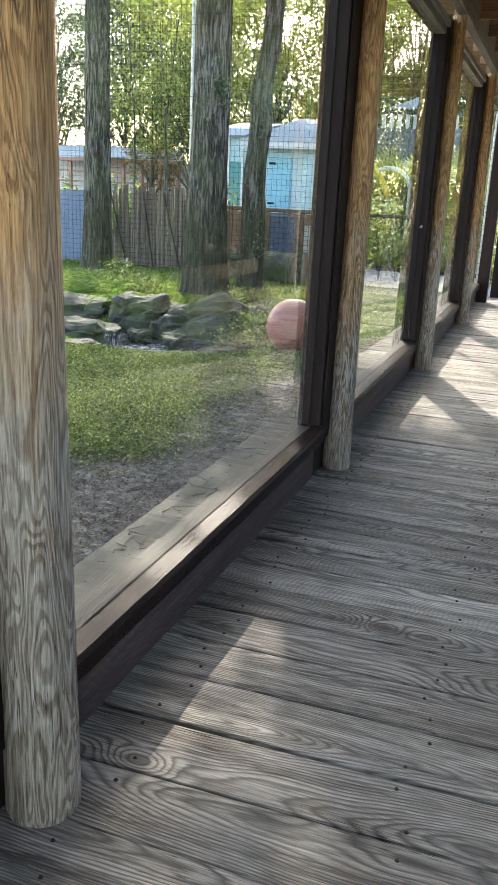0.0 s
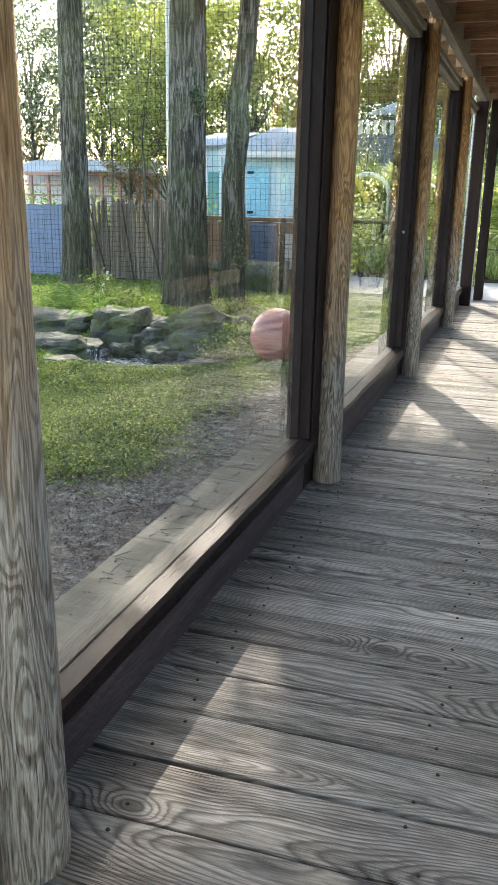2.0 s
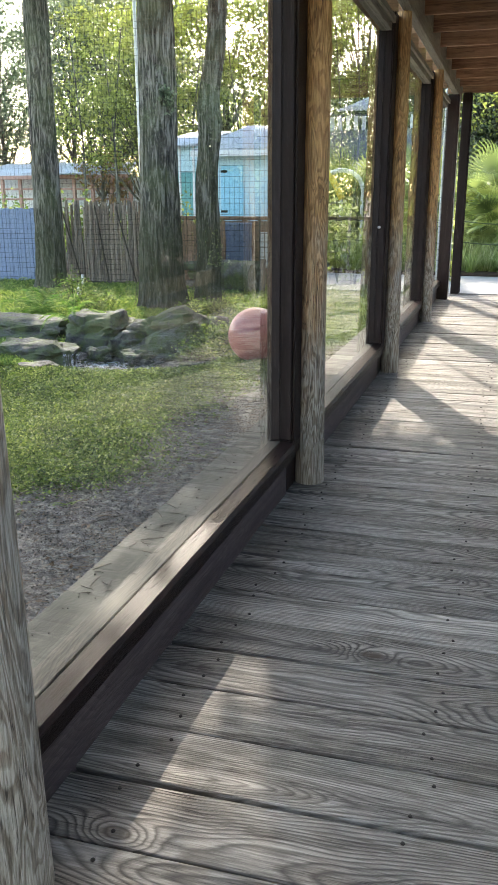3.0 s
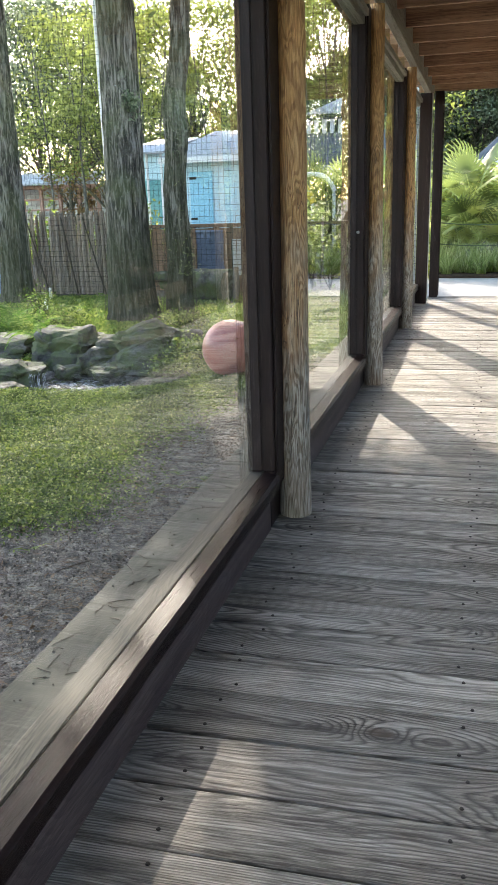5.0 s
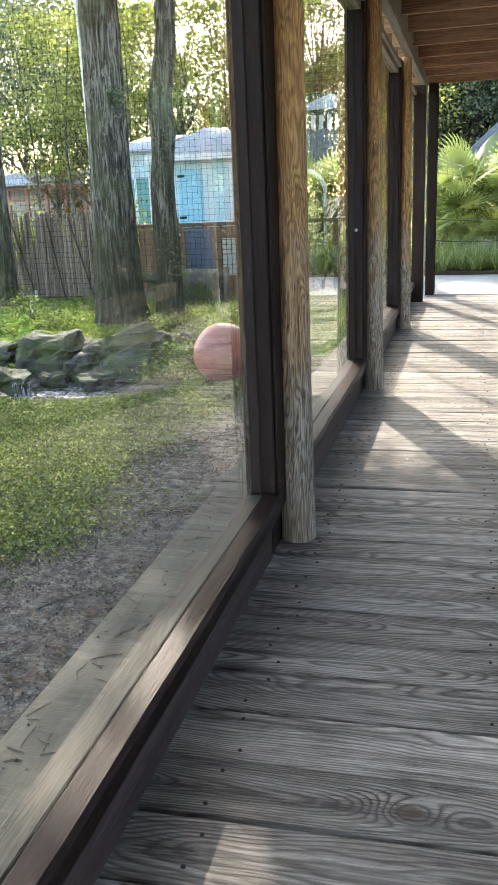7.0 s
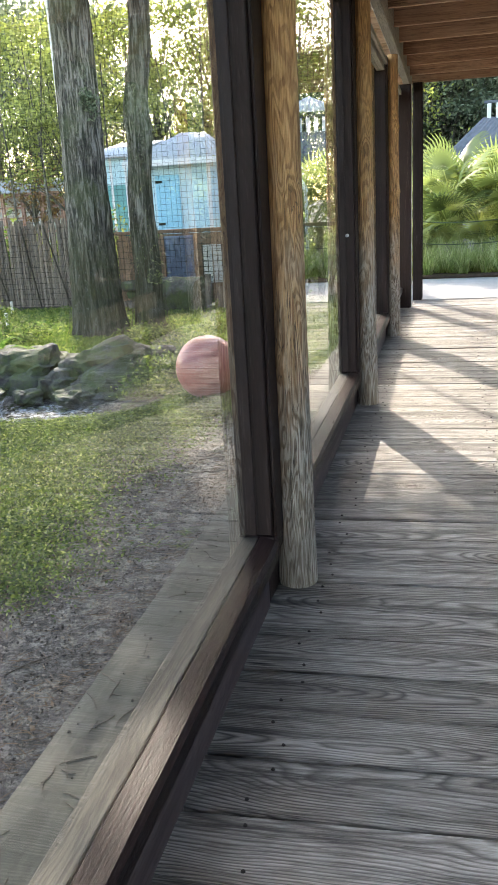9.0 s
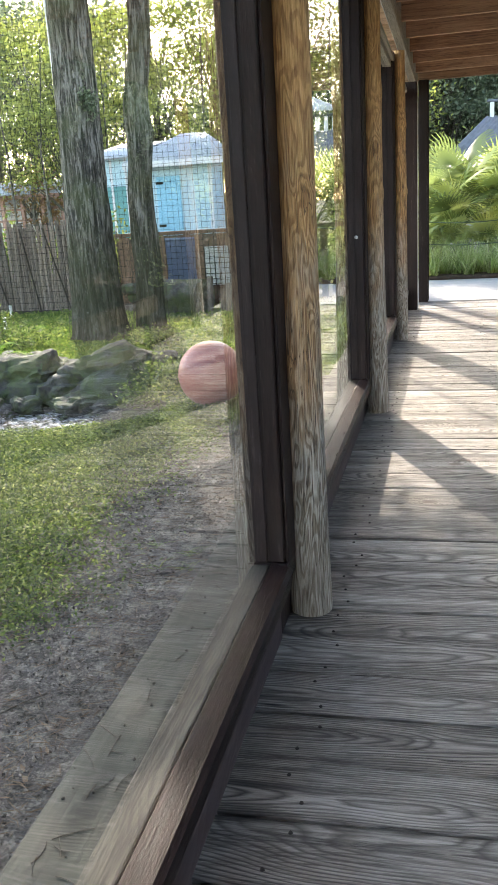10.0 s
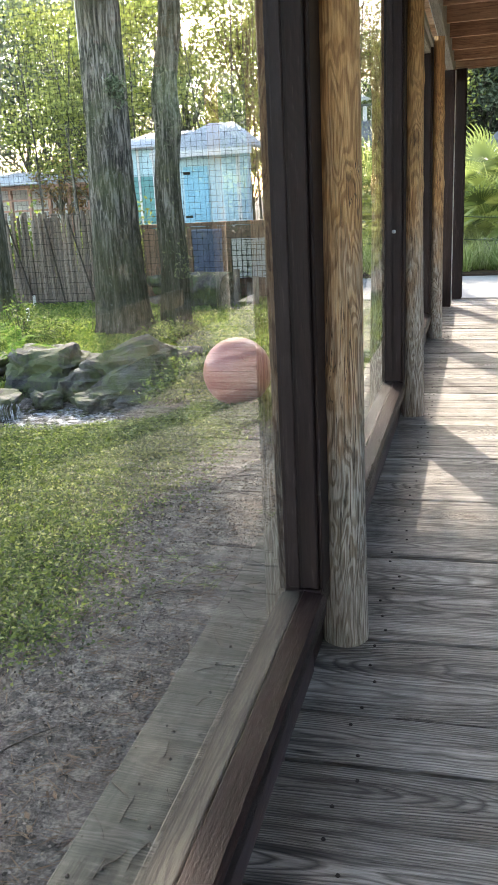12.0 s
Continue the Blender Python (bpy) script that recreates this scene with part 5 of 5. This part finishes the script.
def build_slide():
    p = tagged(empty("play_slide", (0, 17.3, -0.2)), "yellow slide under a white arch beyond the mesh", "slide")
    t = np.linspace(0, 1, 10)
    v, f = tube(np.stack([-3.95 + 0.55 * t, 0 * t, 2.35 - 0.75 * t ** 1.6], 1), 0.085, 10)
    mesh_np("chute", v, f, plain("yellow_plastic", (0.75, 0.50, 0.03), (0.85, 0.60, 0.05), 3, 0.4, 0.0), p, smooth=True)
    a = np.linspace(math.pi * 0.93, 0.12, 16)
    v, f = tube(np.stack([-3.42 + 0.55 * np.cos(a), 0 * a, 1.8 + 0.5 * np.sin(a)], 1), 0.06, 10)
    mesh_np("arch", v, f, M_TRIM, p, smooth=True)
    for x, top in ((-3.93, 1.93), (-2.88, 1.86), (-3.42, 1.6)):
        v, f = tube(np.array([(x, 0, 0), (x, 0, top)]), 0.04, 8)
        mesh_np("leg", v, f, M_TRIM, p, smooth=True)


build_slide()


def build_far_house():
    h = tagged(empty("grey_house", (5.2, 26, -0.2)), "grey-roofed house with a white balustrade on the roof, behind palmettos", "house")
    box("wall", -4.2, 5, 0, 6, 0, 2.75, M_PANEL, h, 0.02)
    build_corrugated("roof", ((-4.9, -0.6, 2.75), (5.6, -0.6, 2.75), (4.4, 2.4, 4.05), (-3.6, 2.4, 4.05)), M_ROOF_DARK, h, 60)
    build_corrugated("roof", ((-4.9, 6.4, 2.75), (-4.9, -0.6, 2.75), (-3.6, 2.4, 4.05), (-3.6, 3.4, 4.05)), M_ROOF_DARK, h, 30)
    box("fascia", -4.9, 5.6, -0.66, -0.6, 2.60, 2.76, M_TRIM, h, 0.01)
    for k in range(26):
        box("baluster", -3.5 + k * 0.30, -3.36 + k * 0.30, 2.30, 2.42, 4.0, 4.52, M_TRIM, h, 0.01)
    box("rail", -3.6, 4.4, 2.26, 2.46, 4.5, 4.58, M_ROOF_DARK, h, 0.01)
    build_corrugated("porch_roof", ((-2.2, 1.9, 4.7), (0.2, 1.9, 4.7), (-0.95, 2.9, 5.25), (-1.05, 2.9, 5.25)), M_ROOF, h, 14)
    for k in range(3):
        w = box("window", -3.2 + k * 2.6, -2.0 + k * 2.6, -0.06, -0.002, 0.9, 2.2, M_TRIM, h, 0.01)
        box("window_pane", -0.5, 0.5, -0.045, -0.034, -0.55, 0.55, M_WIRE, w, 0)


build_far_house()


def build_tree(x, y, height, spread, clumps, per, mat, leaf, label, seed, low=0.3, trunk=0.16, name="background_tree"):
    """A tree: tapered trunk, limbs to each clump, clumps of small leaves with gaps between."""
    r = random.Random(seed)
    t = tagged(empty(name, (x, y, -0.25)), label, "tree", "trees beyond the fence")
    pts = [(0, 0, 0)]
    for k in range(1, 7):
        pts.append((pts[-1][0] + r.uniform(-0.12, 0.12), pts[-1][1] + r.uniform(-0.12, 0.12), height * 0.85 * k / 6))
    pieces = [limb(pts, trunk, trunk * 0.25, 9)]
    cs = []
    for k in range(clumps):
        h = r.uniform(low, 1.0)
        a = r.uniform(0, 6.283)
        q = spread * math.sqrt(r.uniform(0.05, 1)) * (0.55 + 0.6 * math.sin(math.pi * min(1, (h - low) / (1.02 - low) * 0.8 + 0.2)))
        c = np.array([math.cos(a) * q, math.sin(a) * q, height * h])
        i = min(5, max(0, int(h * 6) - 1))
        pieces.append(limb([pts[i], (np.array(pts[i]) + c) / 2 + np.array([0, 0, 0.15]), c], trunk * 0.22, 0.012, 5))
        s = r.uniform(0.22, 0.5) * (spread / 2.2) ** 0.5
        cs.append(c + rng.normal(size=(per, 3)) * np.array([s * 1.25, s * 1.25, s * 0.7]))
    mesh_np("trunk", *gather(pieces), M_BARK, t, smooth=True)
    mesh_np("crown", *leaf_quads(np.concatenate(cs), leaf, leaf * 0.48, 0.2), mat, t)
    return t


k = 0
LIME = "bright yellow-green backlit tree with thin stems"
OAK = "dark green oak with an uneven crown"
for x, y, h, sp, cl, per, mat, leaf, lab, low in (
        (-14.5, 29.5, 9.0, 2.6, 64, 120, M_LIME, 0.20, LIME, 0.34), (-11.3, 30.5, 9.5, 2.6, 64, 120, M_LIME, 0.20, LIME, 0.30),
        (-8.2, 29.5, 9.0, 2.6, 64, 120, M_LIME, 0.20, LIME, 0.26), (-5.3, 30.5, 9.5, 2.5, 64, 120, M_LIME, 0.20, LIME, 0.15),
        (-2.6, 29.5, 9.0, 2.4, 40, 90, M_LIME, 0.19, LIME, 0.10), (-17.8, 33.5, 10.0, 3.0, 64, 110, M_LIME, 0.22, LIME, 0.42),
        (-21.5, 36, 11, 3.4, 64, 110, M_OAK, 0.23, OAK, 0.36), (-25.5, 36, 11, 3.4, 64, 110, M_OAK, 0.23, OAK, 0.36),
        (-8.6, 38, 11.5, 3.2, 80, 120, M_LIME, 0.26, LIME, 0.12), (-17.5, 40, 12, 3.4, 80, 120, M_OAK, 0.27, OAK, 0.12),
        (-23, 41, 12.5, 3.6, 80, 120, M_OAK, 0.28, OAK, 0.12),
        (-30, 40, 12, 4.0, 60, 100, M_OAK, 0.26, OAK, 0.15), (-20, 46, 13, 4.5, 60, 100, M_OAK, 0.28, OAK, 0.15),
        (0.2, 35, 9.0, 3.0, 210, 170, M_OAK, 0.20, OAK, 0.05), (3.0, 36, 8.5, 2.6, 190, 170, M_OAK, 0.20, OAK, 0.05), (-2.2, 37, 9.0, 2.8, 170, 160, M_OAK, 0.21, OAK, 0.05),
        (1.6, 41, 10, 3.4, 190, 170, M_OAK, 0.26, OAK, 0.05), (-1.0, 42, 10, 3.4, 170, 170, M_OAK, 0.26, OAK, 0.05),
        (-1.5, 16.5, 3.4, 0.9, 26, 100, M_LIME, 0.11, LIME, 0.15), (-16.8, 30.5, 3.6, 1.1, 22, 100, M_RUST, 0.15, "rust-brown leaved small tree beside the pavilion", 0.4),
        # on the open side of the walk, seen in the glass
        (8.2, -7.0, 4.2, 2.6, 70, 150, M_OAK, 0.22, OAK, 0.15), (8.6, -2.6, 4.0, 2.4, 70, 150, M_OAK, 0.22, OAK, 0.15),
        (8.4, 2.0, 4.3, 2.4, 80, 150, M_OAK, 0.22, OAK, 0.12), (8.8, 6.2, 4.6, 2.5, 80, 150, M_OAK, 0.22, OAK, 0.12),
        (9.2, 10.8, 4.8, 2.5, 80, 150, M_OAK, 0.22, OAK, 0.1), (11.5, 16.5, 6.5, 3.0, 90, 150, M_OAK, 0.24, OAK, 0.1),
        (8.2, 19.5, 7.0, 2.4, 110, 150, M_OAK, 0.22, OAK, 0.08), (11.2, 22.0, 7.5, 2.6, 110, 150, M_OAK, 0.24, OAK, 0.08), (8.6, 24.0, 7.5, 2.4, 100, 150, M_OAK, 0.24, OAK, 0.08),
        (7.0, 34, 7.5, 2.4, 100, 150, M_OAK, 0.24, OAK, 0.08), (13.5, 22.5, 8.0, 3.4, 110, 160, M_OAK, 0.3, OAK, 0.08), (17, 30, 9, 4.0, 110, 160, M_OAK, 0.34, OAK, 0.08)):
    k += 1
    build_tree(x, y, h, sp, cl, per, mat, leaf, lab, k * 17, low)


def build_stems():
    """Thin upright stems among the backlit foliage."""
    r = random.Random(21)
    for i in range(16):
        x, y = -16 + i * 0.95 + r.uniform(-0.3, 0.3), r.uniform(26.5, 28)
        h = r.uniform(7, 8.5)
        pts = [(0, 0, 0), (r.uniform(-0.2, 0.2), 0, h * 0.5), (r.uniform(-0.6, 0.6), 0, h)]
        v, f = limb(pts, 0.05, 0.02, 6)
        t = tagged(empty("sapling", (x, y, -0.25)), "slim upright sapling with sparse yellow-green leaves", "tree", "saplings beyond the fence")
        mesh_np("stem", v, f, M_BARK, t, smooth=True)
        n = 420
        tt = rng.uniform(0.35, 1, n)
        c = np.stack([np.interp(tt, [0, 0.5, 1], [p[0] for p in pts]), np.zeros(n), tt * h], 1) + rng.normal(size=(n, 3)) * np.array([0.45, 0.45, 0.2])
        mesh_np("leaves", *leaf_quads(c, 0.13, 0.05, 0.2), M_LIME, t)


build_stems()

# shrubs along the outside of the fence
for i in range(11):
    build_bush(-10.4 + i * 0.55, 11.7 + 0.3 * math.sin(i * 2), 0.35, 1.22 + 0.22 * math.sin(i * 1.7), 600, M_GRASS if i % 3 else M_LIME,
               "yellow-green shrub showing above the pole fence", "shrub", 0.10)
for i in range(7):
    build_bush(-2.7 + i * 0.4, 11.4 + 0.2 * math.sin(i * 2.2), 0.35, 1.0 + 0.3 * math.sin(i * 1.9), 700, M_STRAP if i % 2 else M_LIME,
               "bright leafy shrub behind the mesh", "shrub", 0.10)
# Dark shrubs added on the open side; they dim the deck and its reflection.
for i in range(13):
    if i < 6:
        build_bush(3.45 + 0.12 * math.sin(i * 2.3), 9.7 + i * 0.6, 0.55, 1.2 + 0.2 * math.sin(i * 1.7), 1500, M_HEDGE, "dark green shrub added on the open side to block sky light", "light_block_shrub", 0.10, -0.08)
    build_bush(3.75 + 0.15 * math.sin(i * 1.9), -7.5 + i * 1.35, 0.75, 2.15 + 0.2 * math.sin(i * 1.9), 5200, M_HEDGE, "dark green shrub added on the open side to block sky light", "light_block_shrub", 0.10, -0.08)


# ---- planting bed at the end of the walk ----
def fan_mesh():
    """A stiff fan leaf: a stalk and pleated blades from one point."""
    vs, fs, n = [], [], 0
    blades = 17
    for k in range(blades):
        a = -1.35 + 2.7 * k / (blades - 1)
        ln = 0.62 * (1 - 0.12 * abs(a))
        ca, sa = math.cos(a), math.sin(a)
        w = 0.017
        pts = []
        for t, ww, zz in ((0.02, 0.2, 0), (0.16, 0.5, 0.01), (0.5, 1.0, 0.02), (0.8, 0.7, -0.01), (1.0, 0.05, -0.09)):
            for q in (-1, 1):
                pts.append((0.55 + ca * ln * t - sa * w * ww * q, sa * ln * t + ca * w * ww * q, zz + (0.012 if q > 0 else 0)))
        vs += pts
        for q in range(4):
            fs.append((n + 2 * q, n + 2 * q + 1, n + 2 * q + 3, n + 2 * q + 2))
        if k < blades - 1:
            fs.append((n + 1, n + 10, n + 12, n + 3))
        n += 10
    sv, sf = tube(np.array([(0, 0, 0), (0.3, 0, 0.02), (0.56, 0, 0.0)]), 0.008, 4)
    v, f = gather([(np.array(vs), np.array(fs)), (sv, sf)])
    me = mesh_np("frond", v, f, M_PALM)
    return me


fan = fan_mesh()
fan_data = fan.data
bpy.data.objects.remove(fan)


def build_palmetto(x, y, h, count, seed):
    r = random.Random(seed)
    p = tagged(empty("palmetto", (x, y, 0.05)), "bushy saw palmetto with stiff sunlit fan leaves", "palm", "palmettos in the planting bed")
    for k in range(count):
        o = new("frond", fan_data)
        o.parent = p
        f = k / count
        o.location = (r.uniform(-0.25, 0.25), r.uniform(-0.25, 0.25), h * r.uniform(0.02, 0.62))
        o.rotation_euler = (r.uniform(-0.5, 0.5), -r.uniform(0.45, 1.45), r.uniform(0, 6.283))
        o.scale = (r.uniform(0.6, 1.1) * h / 2.1,) * 3


for i, (x, y, h) in enumerate(((0.45, 13.9, 2.3), (1.25, 14.2, 2.2), (2.1, 14.0, 2.1), (0.0, 14.8, 2.0), (1.7, 15.3, 2.4), (3.0, 14.6, 2.2),
                              (-0.2, 13.4, 1.1), (4.0, 14.3, 2.0), (5.2, 14.6, 2.1))):
    build_palmetto(x, y, h, 60, 40 + i)


def build_border_grass():
    for i in range(52):
        row = i // 26
        x, y = -0.3 + (i % 26) * 0.21 + 0.1 * row, 12.72 + 0.42 * row + 0.2 * math.sin(i * 2.3)
        vs, fs, n = [], [], 0
        r = random.Random(i)
        for q in range(70):
            a, ln, lean = r.uniform(0, 6.283), r.uniform(0.45, 0.85) * (1 + 0.35 * row), r.uniform(0.3, 1.05)
            bx, by = r.uniform(-0.09, 0.09), r.uniform(-0.09, 0.09)
            w = 0.009
            for t in (0, 0.35, 0.7, 1.0):
                d = ln * lean * t
                z = ln * (1.1 * t - 0.75 * lean * t * t)
                ww = w * (1 - 0.85 * t)
                vs += [(bx + math.cos(a) * d - math.sin(a) * ww, by + math.sin(a) * d + math.cos(a) * ww, z),
                       (bx + math.cos(a) * d + math.sin(a) * ww, by + math.sin(a) * d - math.cos(a) * ww, z)]
            for s in range(3):
                fs.append((n + 2 * s, n + 2 * s + 1, n + 2 * s + 3, n + 2 * s + 2))
            n += 8
        o = mesh_np("border_grass", vs, fs, M_STRAP)
        o.location = (x, y, 0.055)
        tagged(o, "arching clump of strappy border grass in mulch", "grass", "border grass clumps")


build_border_grass()


def build_rope():
    r = tagged(empty("rope_barrier", (0, 12.55, 0)), "thin green rope strung on low posts before the palmettos", "rope barrier")
    xs = (-0.35, 1.9, 4.2, 6.5)
    for x in xs:
        v, f = tube(np.array([(x, 0, 0.05), (x, 0, 1.08)]), 0.03, 10)
        mesh_np("post", v, f, M_POLE, r, smooth=True)
    for top, sag in ((1.06, 0.10), (0.66, 0.08)):
        for a, b in zip(xs, xs[1:]):
            t = np.linspace(0, 1, 14)
            pts = np.stack([a + (b - a) * t, 0 * t, top - sag * 4 * t * (1 - t)], 1)
            v, f = tube(pts, 0.010, 6)
            mesh_np("rope", v, f, M_ROPE, r, smooth=True)


build_rope()

# air plant on the large trunk
build_bush(-3.92, 7.28, 0.10, 0.34, 420, M_OAK, "dark clump of air plants on the trunk", "air_plant", 0.06, 2.58)
